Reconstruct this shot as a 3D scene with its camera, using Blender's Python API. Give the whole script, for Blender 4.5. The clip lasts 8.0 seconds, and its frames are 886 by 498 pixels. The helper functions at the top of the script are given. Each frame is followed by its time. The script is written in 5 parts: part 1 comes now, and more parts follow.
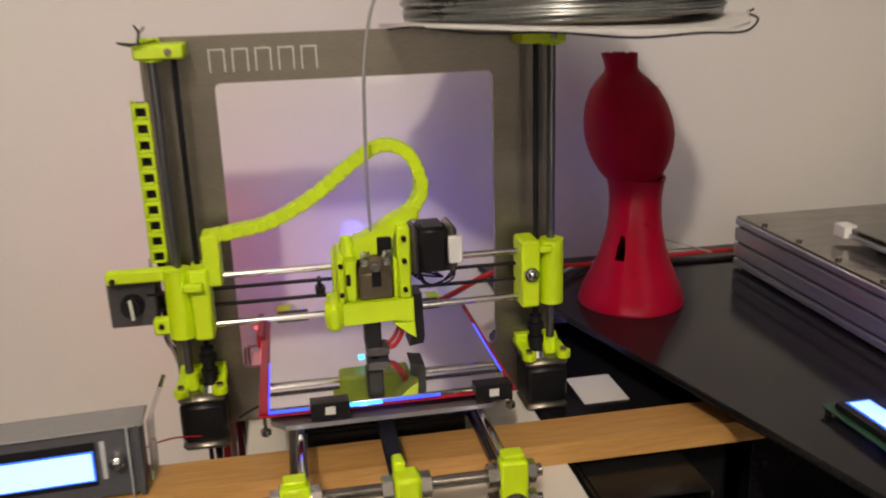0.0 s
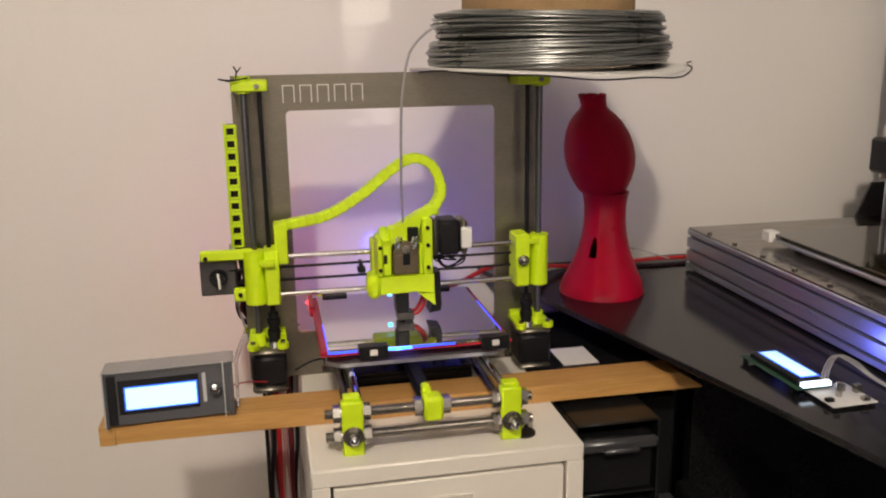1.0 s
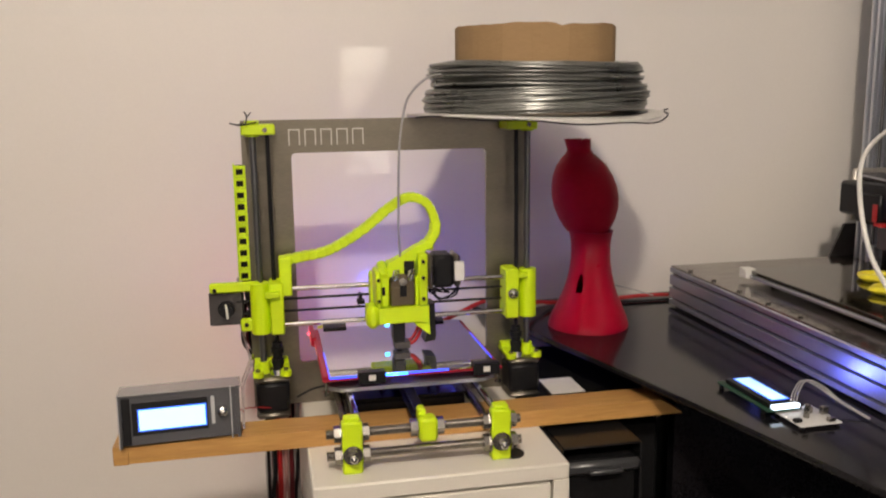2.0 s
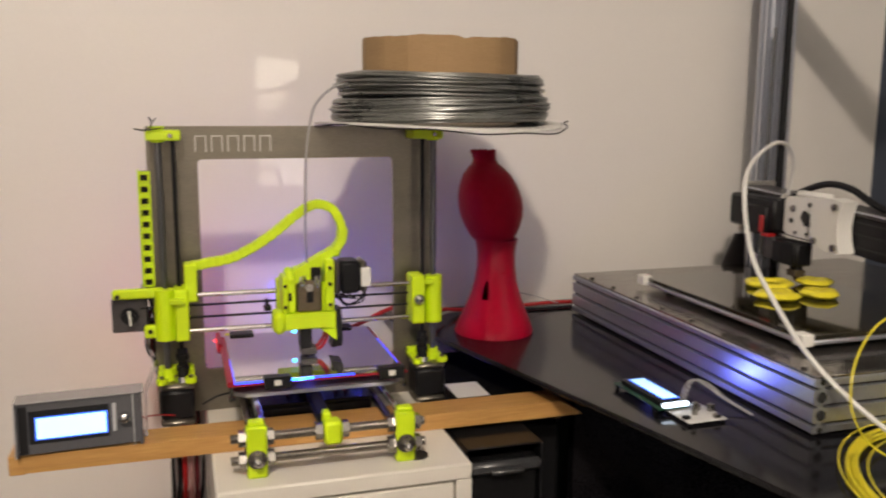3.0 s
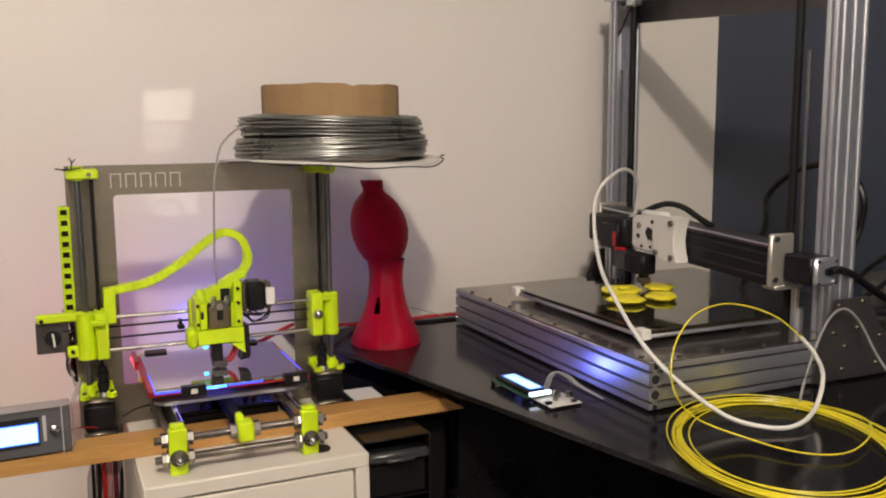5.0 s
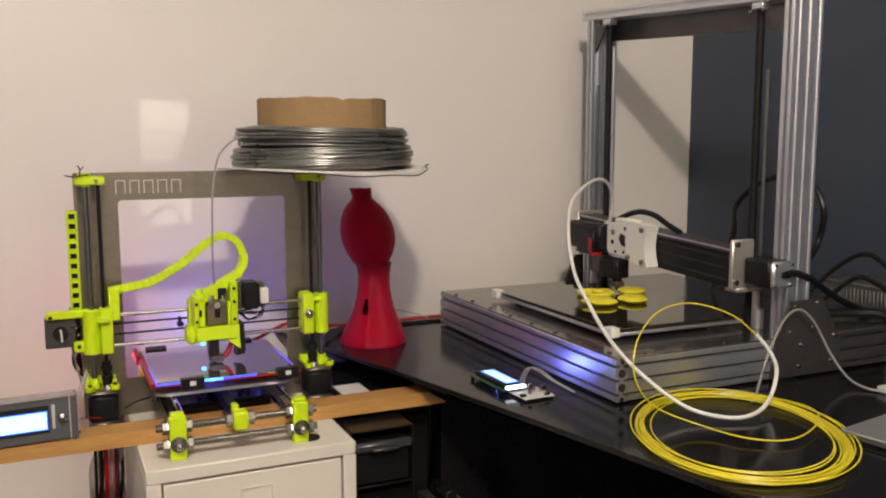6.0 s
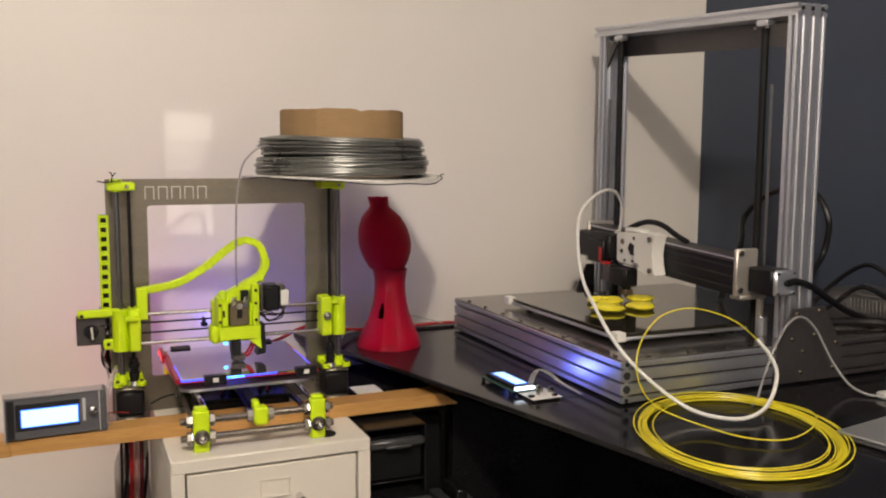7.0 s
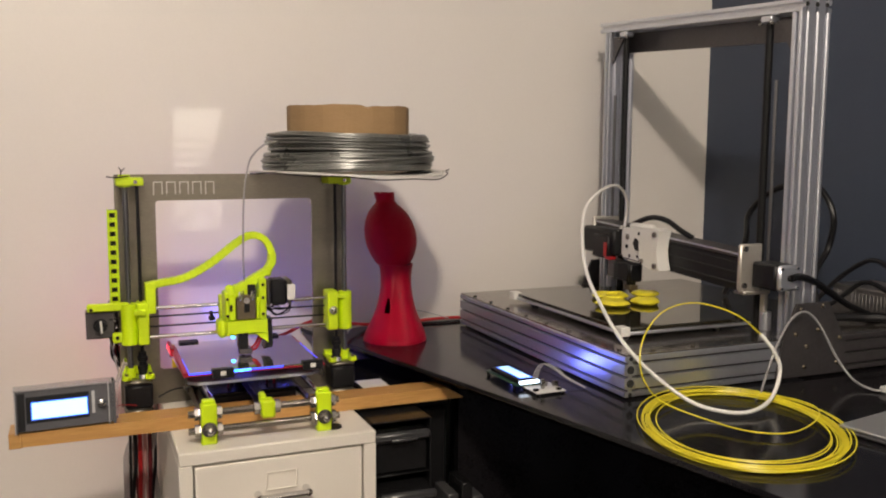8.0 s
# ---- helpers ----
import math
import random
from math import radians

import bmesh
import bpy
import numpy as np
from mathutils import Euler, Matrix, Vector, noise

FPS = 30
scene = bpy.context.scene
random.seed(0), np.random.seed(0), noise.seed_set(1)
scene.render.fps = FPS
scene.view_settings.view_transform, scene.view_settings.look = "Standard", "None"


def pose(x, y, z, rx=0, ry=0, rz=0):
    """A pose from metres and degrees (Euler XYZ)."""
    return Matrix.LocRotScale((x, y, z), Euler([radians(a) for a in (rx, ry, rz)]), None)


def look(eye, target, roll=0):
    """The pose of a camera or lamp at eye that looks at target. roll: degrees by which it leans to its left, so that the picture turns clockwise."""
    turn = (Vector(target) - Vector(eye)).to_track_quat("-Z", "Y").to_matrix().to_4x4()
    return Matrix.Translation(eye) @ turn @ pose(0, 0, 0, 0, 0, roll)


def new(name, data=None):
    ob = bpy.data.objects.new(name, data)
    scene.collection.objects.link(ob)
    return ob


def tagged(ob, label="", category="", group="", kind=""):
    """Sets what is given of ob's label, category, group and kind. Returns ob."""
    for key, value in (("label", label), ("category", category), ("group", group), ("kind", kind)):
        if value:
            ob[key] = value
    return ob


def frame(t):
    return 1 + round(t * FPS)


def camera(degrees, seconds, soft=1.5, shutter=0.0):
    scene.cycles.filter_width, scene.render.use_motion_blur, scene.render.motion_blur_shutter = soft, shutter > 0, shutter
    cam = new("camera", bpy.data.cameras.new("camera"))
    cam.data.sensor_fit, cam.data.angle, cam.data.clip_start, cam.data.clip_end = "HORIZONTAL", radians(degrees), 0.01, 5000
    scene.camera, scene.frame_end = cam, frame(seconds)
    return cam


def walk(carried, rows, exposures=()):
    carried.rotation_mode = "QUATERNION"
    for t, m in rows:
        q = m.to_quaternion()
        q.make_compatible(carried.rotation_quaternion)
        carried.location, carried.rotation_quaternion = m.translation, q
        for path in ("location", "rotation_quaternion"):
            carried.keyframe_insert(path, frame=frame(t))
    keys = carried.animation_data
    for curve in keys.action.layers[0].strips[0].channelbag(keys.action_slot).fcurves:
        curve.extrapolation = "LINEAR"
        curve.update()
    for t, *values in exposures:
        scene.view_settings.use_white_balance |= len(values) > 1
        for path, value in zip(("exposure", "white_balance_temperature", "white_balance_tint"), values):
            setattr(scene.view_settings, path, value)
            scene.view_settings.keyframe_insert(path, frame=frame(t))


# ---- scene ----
cam = camera(53.8, 8.0, 2.0, 0.5)
PATH = [
    (0, (-0.068, -0.795, 1.096), (0.267, 1.091, 0.521), -1.8),
    (0.5, (-0.109, -0.922, 1.103), (0.22, 0.99, 0.615), -1.9),
    (1, (-0.147, -1.035, 1.102), (0.231, 0.871, 0.629), -0.9),
    (1.2, (-0.15, -1.053, 1.099), (0.226, 0.854, 0.628), -1.0),
    (2.3, (-0.162, -1.114, 1.098), (0.251, 0.815, 0.772), -0.3),
    (2.5, (-0.157, -1.116, 1.097), (0.285, 0.808, 0.779), -0.2),
    (3, (-0.152, -1.13, 1.093), (0.427, 0.755, 0.761), 0.3),
    (3.5, (-0.161, -1.151, 1.096), (0.572, 0.687, 0.805), 0.9),
    (4, (-0.172, -1.179, 1.1), (0.621, 0.63, 0.787), 0.3),
    (4.5, (-0.187, -1.231, 1.106), (0.616, 0.577, 0.809), -0.3),
    (6, (-0.223, -1.37, 1.112), (0.601, 0.435, 0.859), -0.1),
    (6.5, (-0.233, -1.4, 1.109), (0.594, 0.405, 0.868), 0.2),
    (7, (-0.237, -1.424, 1.106), (0.548, 0.402, 0.885), 0.3),
    (7.5, (-0.245, -1.436, 1.102), (0.52, 0.398, 0.868), 0.6),
    (8, (-0.238, -1.435, 1.104), (0.531, 0.397, 0.876), 0.3),
]
walk(cam, [(t, look(eye, target, roll)) for t, eye, target, roll in PATH],
     [(0.0, -0.28), (0.5, -0.17), (1.0, -0.13), (2.5, -0.08), (8.0, -0.07)])

# ---- light ----
world = bpy.data.worlds.new("world")
scene.world = world
world.use_nodes = True
world.node_tree.nodes["Background"].inputs[0].default_value = (0.9, 0.8, 0.7, 1)
world.node_tree.nodes["Background"].inputs[1].default_value = 0.0


def lamp(name, x, y, z, colour, watts, radius):
    data = bpy.data.lights.new(name, "POINT")
    data.color, data.energy, data.shadow_soft_size = colour, watts, radius
    ob = new(name, data)
    ob.location = (x, y, z)
    return ob


lamp("ceiling_lamp_light", -0.44, -2.00, 2.38, (1.0, 0.865, 0.735), 120, 0.06)
# added behind the bed, off the LED, to give its glow on the wall
lamp("blue_led_wall_glow", 0.020, 0.0860, 0.7520, (0.10, 0.11, 1.0), 0.56, 0.018)
lamp("display_light", 0.4025, -0.205, 0.7510, (0.14, 0.18, 1.0), 0.18, 0.003)
lamp("red_led_light", -0.150, 0.075, 0.765, (1.0, 0.06, 0.10), 0.24, 0.004)


# ---- materials ----
def mat(name, colour, rough=0.5, metal=0.0, grain=200.0, amount=0.12, patch=6.0, bump=0.05, coat=0.0, emit=0.0,
        second=None, spec=0.5, stretch=(1, 1, 1)):
    """A surface with fine grain and larger patches, both in real-world size."""
    m = bpy.data.materials.new(name)
    m.use_nodes = True
    n, l = m.node_tree.nodes, m.node_tree.links
    b = n["Principled BSDF"]
    tc = n.new("ShaderNodeTexCoord")
    mp = n.new("ShaderNodeMapping")
    mp.inputs["Scale"].default_value = stretch
    l.new(tc.outputs["Object"], mp.inputs["Vector"])
    fine, wide = n.new("ShaderNodeTexNoise"), n.new("ShaderNodeTexNoise")
    fine.inputs["Scale"].default_value, wide.inputs["Scale"].default_value = grain, patch
    fine.inputs["Detail"].default_value, wide.inputs["Detail"].default_value = 4, 5
    for t in (fine, wide):
        l.new(mp.outputs["Vector"], t.inputs["Vector"])
    add = n.new("ShaderNodeMath")
    add.operation = "ADD"
    l.new(fine.outputs["Fac"], add.inputs[0])
    l.new(wide.outputs["Fac"], add.inputs[1])
    ramp = n.new("ShaderNodeMapRange")
    ramp.inputs["From Min"].default_value, ramp.inputs["From Max"].default_value = 0.6, 1.4
    l.new(add.outputs[0], ramp.inputs["Value"])
    mix = n.new("ShaderNodeMix")
    mix.data_type = "RGBA"
    c2 = second or tuple(c * (1 - 2 * amount) for c in colour)
    mix.inputs["A"].default_value, mix.inputs["B"].default_value = (*c2, 1), (*colour, 1)
    l.new(ramp.outputs[0], mix.inputs["Factor"])
    l.new(mix.outputs["Result"], b.inputs["Base Color"])
    rr = n.new("ShaderNodeMapRange")
    rr.inputs["To Min"].default_value, rr.inputs["To Max"].default_value = rough * 0.8, min(1, rough * 1.2)
    l.new(wide.outputs["Fac"], rr.inputs["Value"])
    l.new(rr.outputs[0], b.inputs["Roughness"])
    if bump:
        bp = n.new("ShaderNodeBump")
        bp.inputs["Strength"].default_value, bp.inputs["Distance"].default_value = bump, 0.002
        l.new(fine.outputs["Fac"], bp.inputs["Height"])
        l.new(bp.outputs[0], b.inputs["Normal"])
    b.inputs["Metallic"].default_value = metal
    b.inputs["Coat Weight"].default_value = coat
    b.inputs["Coat Roughness"].default_value = 0.06
    b.inputs["Specular IOR Level"].default_value = spec
    if emit:
        b.inputs["Emission Color"].default_value = (*colour, 1)
        b.inputs["Emission Strength"].default_value = emit
    return m


def glass(name, colour, rough=0.02, ior=1.45, alpha=1.0):
    m = bpy.data.materials.new(name)
    m.use_nodes = True
    b = m.node_tree.nodes["Principled BSDF"]
    b.inputs["Base Color"].default_value = (*colour, 1)
    b.inputs["Roughness"].default_value, b.inputs["IOR"].default_value = rough, ior
    b.inputs["Transmission Weight"].default_value = 1
    b.inputs["Alpha"].default_value = alpha
    return m


def layered(name, colour, second, layer=900.0, rough=0.4, depth=0.4, direction="Z"):
    """Printed plastic: fine horizontal layer lines."""
    m = mat(name, colour, rough, grain=90, amount=0.1, patch=14, bump=0, second=second)
    n, l = m.node_tree.nodes, m.node_tree.links
    tc, w, bp = n.new("ShaderNodeTexCoord"), n.new("ShaderNodeTexWave"), n.new("ShaderNodeBump")
    w.bands_direction = direction
    w.inputs["Scale"].default_value, w.inputs["Distortion"].default_value = layer / 6.28, 0.4
    l.new(tc.outputs["Object"], w.inputs["Vector"])
    bp.inputs["Strength"].default_value, bp.inputs["Distance"].default_value = depth, 0.0004
    l.new(w.outputs["Fac"], bp.inputs["Height"])
    l.new(bp.outputs[0], n["Principled BSDF"].inputs["Normal"])
    return m


WALL = mat("wall_paint", (0.80, 0.77, 0.72), 0.42, grain=260, amount=0.02, patch=1.6, bump=0.02, coat=0.6)
WALL.node_tree.nodes["Principled BSDF"].inputs["Coat Roughness"].default_value = 0.024
BLUE = mat("blue_paint", (0.044, 0.058, 0.092), 0.55, grain=240, amount=0.06, patch=2.0, bump=0.06)
CEIL = mat("ceiling_paint", (0.8, 0.79, 0.76), 0.8, amount=0.02)
FLOOR = mat("floor_wood", (0.05, 0.035, 0.025), 0.4, grain=40, amount=0.25, patch=3, stretch=(1, 8, 1))
# slightly blue black: the colour carries cool light from the right
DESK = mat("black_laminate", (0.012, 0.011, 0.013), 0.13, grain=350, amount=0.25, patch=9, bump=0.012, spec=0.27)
STEEL = mat("white_lacquered_steel", (0.78, 0.74, 0.66), 0.38, grain=400, amount=0.03, patch=5, bump=0.02)
# shade of holes and grooves, put on as near-black discs and strips
SEAM = mat("dark_gap", (0.02, 0.02, 0.02), 0.8)
WOOD = mat("oiled_wood", (0.60, 0.345, 0.115), 0.42, grain=30, amount=0.2, patch=7, bump=0.10, stretch=(1.2, 14, 14), second=(0.40, 0.20, 0.055))
NEON = layered("neon_yellow_plastic", (0.66, 0.88, 0.004), (0.58, 0.80, 0.003), 5200, 0.42, 0.25)
RED = layered("red_plastic", (0.40, 0.0004, 0.020), (0.33, 0.0003, 0.016), 4200, 0.30, 0.4)
DARKRED = layered("dark_red_plastic", (0.40, 0.0006, 0.016), (0.31, 0.0004, 0.013), 4200, 0.42, 0.4)
for m in (RED, DARKRED):
    m.node_tree.nodes["Principled BSDF"].inputs["Specular IOR Level"].default_value = 0.22 if m is RED else 0.14
ALU = mat("frame_aluminium", (0.265, 0.238, 0.195), 0.38, 0.9, grain=120, amount=0.15, patch=9, bump=0.03, stretch=(1, 1, 6))
# blue in this base colour stands in for cool light from the right
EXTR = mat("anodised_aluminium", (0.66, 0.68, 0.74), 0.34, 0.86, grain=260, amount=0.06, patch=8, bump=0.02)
# second colour paints blotchy reflections of the bed's underside
PLATE = mat("brushed_plate", (0.36, 0.335, 0.31), 0.15, 0.9, grain=26, patch=20, bump=0.30, second=(0.20, 0.18, 0.165), stretch=(1, 2.6, 1))
DARKPLATE = mat("dark_plate", (0.105, 0.097, 0.10), 0.36, 0.6, grain=160, amount=0.15, patch=9, bump=0.03)
CHROME = mat("polished_steel", (0.72, 0.71, 0.70), 0.12, 1.0, grain=200, amount=0.05, patch=30, bump=0)
ZROD = mat("dull_steel", (0.20, 0.20, 0.21), 0.35, 0.9, grain=300, amount=0.1, patch=20, bump=0.02)
THREAD = layered("threaded_steel", (0.34, 0.305, 0.265), (0.15, 0.135, 0.12), 4000, 0.18, 0.3, "X")
THREAD.node_tree.nodes["Principled BSDF"].inputs["Metallic"].default_value = 0.9
BRASS = mat("brass_screw", (0.74, 0.63, 0.46), 0.24, 1.0, grain=300, amount=0.08, patch=40, bump=0.02)
LEADGREY = mat("dull_grey_cable", (0.32, 0.315, 0.32), 0.4, grain=300, amount=0.1, bump=0)
ZINC = mat("zinc_nut", (0.38, 0.36, 0.33), 0.20, 0.95, grain=300, amount=0.1, patch=40, bump=0.02)
BLACK = mat("black_plastic", (0.010, 0.010, 0.012), 0.40, grain=300, amount=0.2, patch=20, bump=0.03, spec=0.28)
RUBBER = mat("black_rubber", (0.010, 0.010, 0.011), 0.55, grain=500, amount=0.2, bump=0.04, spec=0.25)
WHITE = mat("white_plastic", (0.80, 0.79, 0.75), 0.4, grain=300, amount=0.04, patch=20, bump=0.02)
PAPER = mat("white_card", (0.74, 0.72, 0.68), 0.8, grain=300, amount=0.05, patch=12, bump=0.05)
CARD = mat("brown_cardboard", (0.37, 0.240, 0.120), 0.85, grain=150, amount=0.12, patch=15, bump=0.08, second=(0.29, 0.180, 0.083), stretch=(1, 1, 5))
SILVER = mat("silver_filament", (0.25, 0.255, 0.245), 0.29, 0.6, grain=200, amount=0.2, patch=25, bump=0)
TUBE = mat("white_tube", (0.78, 0.77, 0.74), 0.35, grain=300, amount=0.04, bump=0.01)
YELLOW = mat("yellow_filament", (0.86, 0.75, 0.035), 0.32, grain=200, amount=0.08, patch=20, bump=0)
CLEARF = mat("grey_filament", (0.34, 0.335, 0.33), 0.3, grain=200, amount=0.1, bump=0)
GLASSY = mat("heated_bed_glass", (0.74, 0.73, 0.72), 0.035, 0.95, grain=200, amount=0.05, patch=8, bump=0)
BLACKGLASS = mat("black_glass", (0.034, 0.027, 0.010), 0.05, 0.0, grain=200, second=(0.010, 0.009, 0.008), patch=7, bump=0, coat=0.5, spec=0.8)
PCBRED = mat("red_circuit_board", (0.42, 0.008, 0.028), 0.35, grain=300, amount=0.15, patch=30, bump=0.02)
PCBGREEN = mat("green_circuit_board", (0.012, 0.07, 0.035), 0.35, grain=300, amount=0.2, patch=40, bump=0.02)
BOARD = mat("pale_board", (0.62, 0.62, 0.61), 0.4, grain=300, amount=0.1, patch=40, bump=0.02)
BOXGREY = mat("grey_case", (0.088, 0.088, 0.098), 0.36, grain=260, amount=0.1, patch=12, bump=0.03)
SMOKEACRYL = mat("smoky_acrylic", (0.26, 0.26, 0.265), 0.14, grain=200, amount=0.08, bump=0)
ACRYL = mat("clear_acrylic_edge", (0.55, 0.55, 0.56), 0.12, grain=200, amount=0.08, bump=0)
SCREEN = mat("lit_screen", (0.50, 0.82, 1.0), 0.3, emit=1.1, amount=0.02, bump=0)
# emissive border paints the blue halo round each screen
SCREENRIM = mat("blue_screen_rim", (0.04, 0.16, 1.0), 0.3, emit=1.1, amount=0.02, bump=0)
BACKLIGHT = mat("white_led", (0.72, 0.84, 1.0), 0.3, emit=3.5, amount=0.02, bump=0)
BLUELED = mat("blue_led", (0.02, 0.16, 1.0), 0.3, emit=9.0, amount=0, bump=0)
CYANLED = mat("cyan_led", (0.06, 0.42, 1.0), 0.3, emit=7.0, amount=0, bump=0)
# emissive blue paints LED light leaving the glass edges
LITEDGE = mat("lit_glass_edge", (0.03, 0.08, 1.0), 0.3, emit=2.2, amount=0, bump=0)
REDLED = mat("red_led", (1.0, 0.04, 0.05), 0.3, emit=6.0, amount=0, bump=0)
BRONZE = mat("brass_block", (0.22, 0.175, 0.12), 0.35, 0.8, grain=200, amount=0.12, patch=30, bump=0.03)
REDWIRE = mat("red_cable", (0.45, 0.012, 0.015), 0.4, grain=300, amount=0.1, bump=0)
GREYWIRE = mat("grey_cable", (0.42, 0.41, 0.40), 0.4, grain=300, amount=0.1, bump=0)
LAPTOP = mat("silver_lid", (0.42, 0.43, 0.45), 0.32, 0.6, grain=500, amount=0.04, patch=5, bump=0.01)
SMOKE = mat("smoked_plastic", (0.012, 0.012, 0.013), 0.22, grain=200, amount=0.2, patch=9, bump=0.02, spec=0.25)
SMOKELID = mat("frosted_lid", (0.050, 0.051, 0.054), 0.3, grain=200, amount=0.15, patch=9, bump=0.02)
PANEGLOW = mat("pane_glow", (1.0, 0.88, 0.74), 0.8, emit=8.0, amount=0.02, bump=0)
PSUMETAL = mat("perforated_steel", (0.17, 0.165, 0.165), 0.38, 0.7, grain=300, amount=0.1, patch=12, bump=0.03)
PINKWIRE = mat("faded_pink_cable", (0.50, 0.27, 0.25), 0.45, grain=300, amount=0.1, bump=0)
DARKWIRE = mat("dark_red_cable", (0.14, 0.010, 0.016), 0.45, grain=300, amount=0.15, bump=0)
MACHINED = mat("machined_aluminium", (0.60, 0.57, 0.52), 0.42, 0.75, grain=220, amount=0.08, patch=14, bump=0.02)
DOORWOOD = mat("white_door_paint", (0.76, 0.74, 0.70), 0.4, grain=200, amount=0.03, bump=0.03)


# ---- mesh building ----
class Mesh:
    """Collects shapes in world metres."""

    def __init__(self):
        self.v, self.f = [], []

    def put(self, verts, faces, m=None):
        k = len(self.v)
        self.v += [tuple(m @ Vector(p)) if m else tuple(p) for p in verts]
        self.f += [tuple(k + i for i in f) for f in faces]
        return self

    def box(self, x0, x1, y0, y1, z0, z1, b=0.0008, m=None):
        """A box with chamfered edges."""
        b = min(b, (x1 - x0) * 0.45, (y1 - y0) * 0.45, (z1 - z0) * 0.45)
        lo, hi = (x0, y0, z0), (x1, y1, z1)
        vs, idx = [], {}
        for c in range(8):
            s = [(c >> a) & 1 for a in range(3)]
            for a in range(3):
                p = [(hi[k] - (0 if k == a else b)) if s[k] else (lo[k] + (0 if k == a else b)) for k in range(3)]
                idx[c, a] = len(vs)
                vs.append(p)
        fs = []
        for a in range(3):
            u, w = (a + 1) % 3, (a + 2) % 3
            for s in (0, 1):
                cs = [(s << a) | (p << u) | (q << w) for p, q in ((0, 0), (1, 0), (1, 1), (0, 1))]
                f = [idx[c, a] for c in cs]
                fs.append(f if s else f[::-1])
            for p in (0, 1):
                for q in (0, 1):
                    c0 = (p << u) | (q << w)
                    c1 = c0 | (1 << a)
                    f = [idx[c0, u], idx[c1, u], idx[c1, w], idx[c0, w]]
                    fs.append(f if p == q else f[::-1])
        for c in range(8):
            f = [idx[c, 0], idx[c, 1], idx[c, 2]]
            fs.append(f if bin(c).count("1") % 2 else f[::-1])
        return self.put(vs, fs, m)

    def cyl(self, a, b, r, n=16, r2=None, m=None, hole=0.0):
        """A cylinder or cone from a to b; with hole, a tube."""
        a, b = Vector(a), Vector(b)
        q = (b - a).to_track_quat("Z", "Y").to_matrix()
        r2 = r if r2 is None else r2
        vs = []
        rings = [(a, r), (b, r2)] if not hole else [(a, r), (b, r2), (b, hole), (a, hole)]
        for c, rr in rings:
            for i in range(n):
                t = 2 * math.pi * i / n
                vs.append(c + q @ Vector((rr * math.cos(t), rr * math.sin(t), 0)))
        fs = []
        k = len(rings)
        for j in range(k if hole else k - 1):
            for i in range(n):
                i2, j2 = (i + 1) % n, (j + 1) % k
                fs.append((j * n + i, j * n + i2, j2 * n + i2, j2 * n + i))
        if not hole:
            fs += [tuple(range(n))[::-1], tuple(range(n, 2 * n))]
        return self.put(vs, fs, m)

    def tube(self, pts, r, n=8, closed=False, m=None):
        """A round cable along a row of points."""
        pts = [Vector(p) for p in pts]
        vs, fs, count = [], [], len(pts)
        up = Vector((0, 0, 1))
        d0 = (pts[1] - pts[0]).normalized()
        side = d0.orthogonal().normalized() if abs(d0.z) > 0.9 else d0.cross(up).normalized()
        for i, p in enumerate(pts):
            if closed:
                d = pts[(i + 1) % count] - pts[i - 1]
            else:
                d = pts[min(i + 1, count - 1)] - pts[max(i - 1, 0)]
            d.normalize()
            side = (side - d * side.dot(d)).normalized()
            other = d.cross(side)
            for k in range(n):
                t = 2 * math.pi * k / n
                vs.append(p + r * (math.cos(t) * side + math.sin(t) * other))
        for i in range(count if closed else count - 1):
            j = (i + 1) % count
            for k in range(n):
                k2 = (k + 1) % n
                fs.append((i * n + k, i * n + k2, j * n + k2, j * n + k))
        if not closed:
            fs += [tuple(range(n))[::-1], tuple(range((count - 1) * n, count * n))]
        return self.put(vs, fs, m)

    def prism(self, poly, axis, a, b, m=None):
        """A flat outline, anticlockwise in the other two axes, drawn out along an axis."""
        def at(p, t):
            return {"x": (t, p[0], p[1]), "y": (p[1], t, p[0]), "z": (p[0], p[1], t)}[axis]
        n = len(poly)
        vs = [at(p, a) for p in poly] + [at(p, b) for p in poly]
        fs = [tuple(range(n))[::-1], tuple(range(n, 2 * n))]
        fs += [(i, (i + 1) % n, n + (i + 1) % n, n + i) for i in range(n)]
        return self.put(vs, fs, m)

    def ball(self, c, r, n=12, m=None, flat=1.0):
        prof = [(r * math.sin(math.pi * i / 8), c[2] - flat * r * math.cos(math.pi * i / 8)) for i in range(9)]
        return self.lathe(prof, c[0], c[1], n, m)

    def lathe(self, prof, cx, cy, n=32, m=None):
        vs = [(cx + max(r, 1e-5) * math.cos(2 * math.pi * i / n), cy + max(r, 1e-5) * math.sin(2 * math.pi * i / n), z) for r, z in prof for i in range(n)]
        fs = []
        for j in range(len(prof) - 1):
            for i in range(n):
                i2 = (i + 1) % n
                fs.append((j * n + i, j * n + i2, (j + 1) * n + i2, (j + 1) * n + i))
        fs += [tuple(range(n))[::-1], tuple(range((len(prof) - 1) * n, len(prof) * n))]
        return self.put(vs, fs, m)

    def data(self, name, base=(0, 0, 0)):
        me = bpy.data.meshes.new(name)
        me.from_pydata([(x - base[0], y - base[1], z - base[2]) for x, y, z in self.v], [], self.f)
        bm = bmesh.new()
        bm.from_mesh(me)
        bmesh.ops.recalc_face_normals(bm, faces=bm.faces)
        bm.to_mesh(me)
        bm.free()
        me.polygons.foreach_set("use_smooth", [True] * len(me.polygons))
        me.set_sharp_from_angle(angle=radians(38))
        me.update()
        return me


ORIGIN = {}


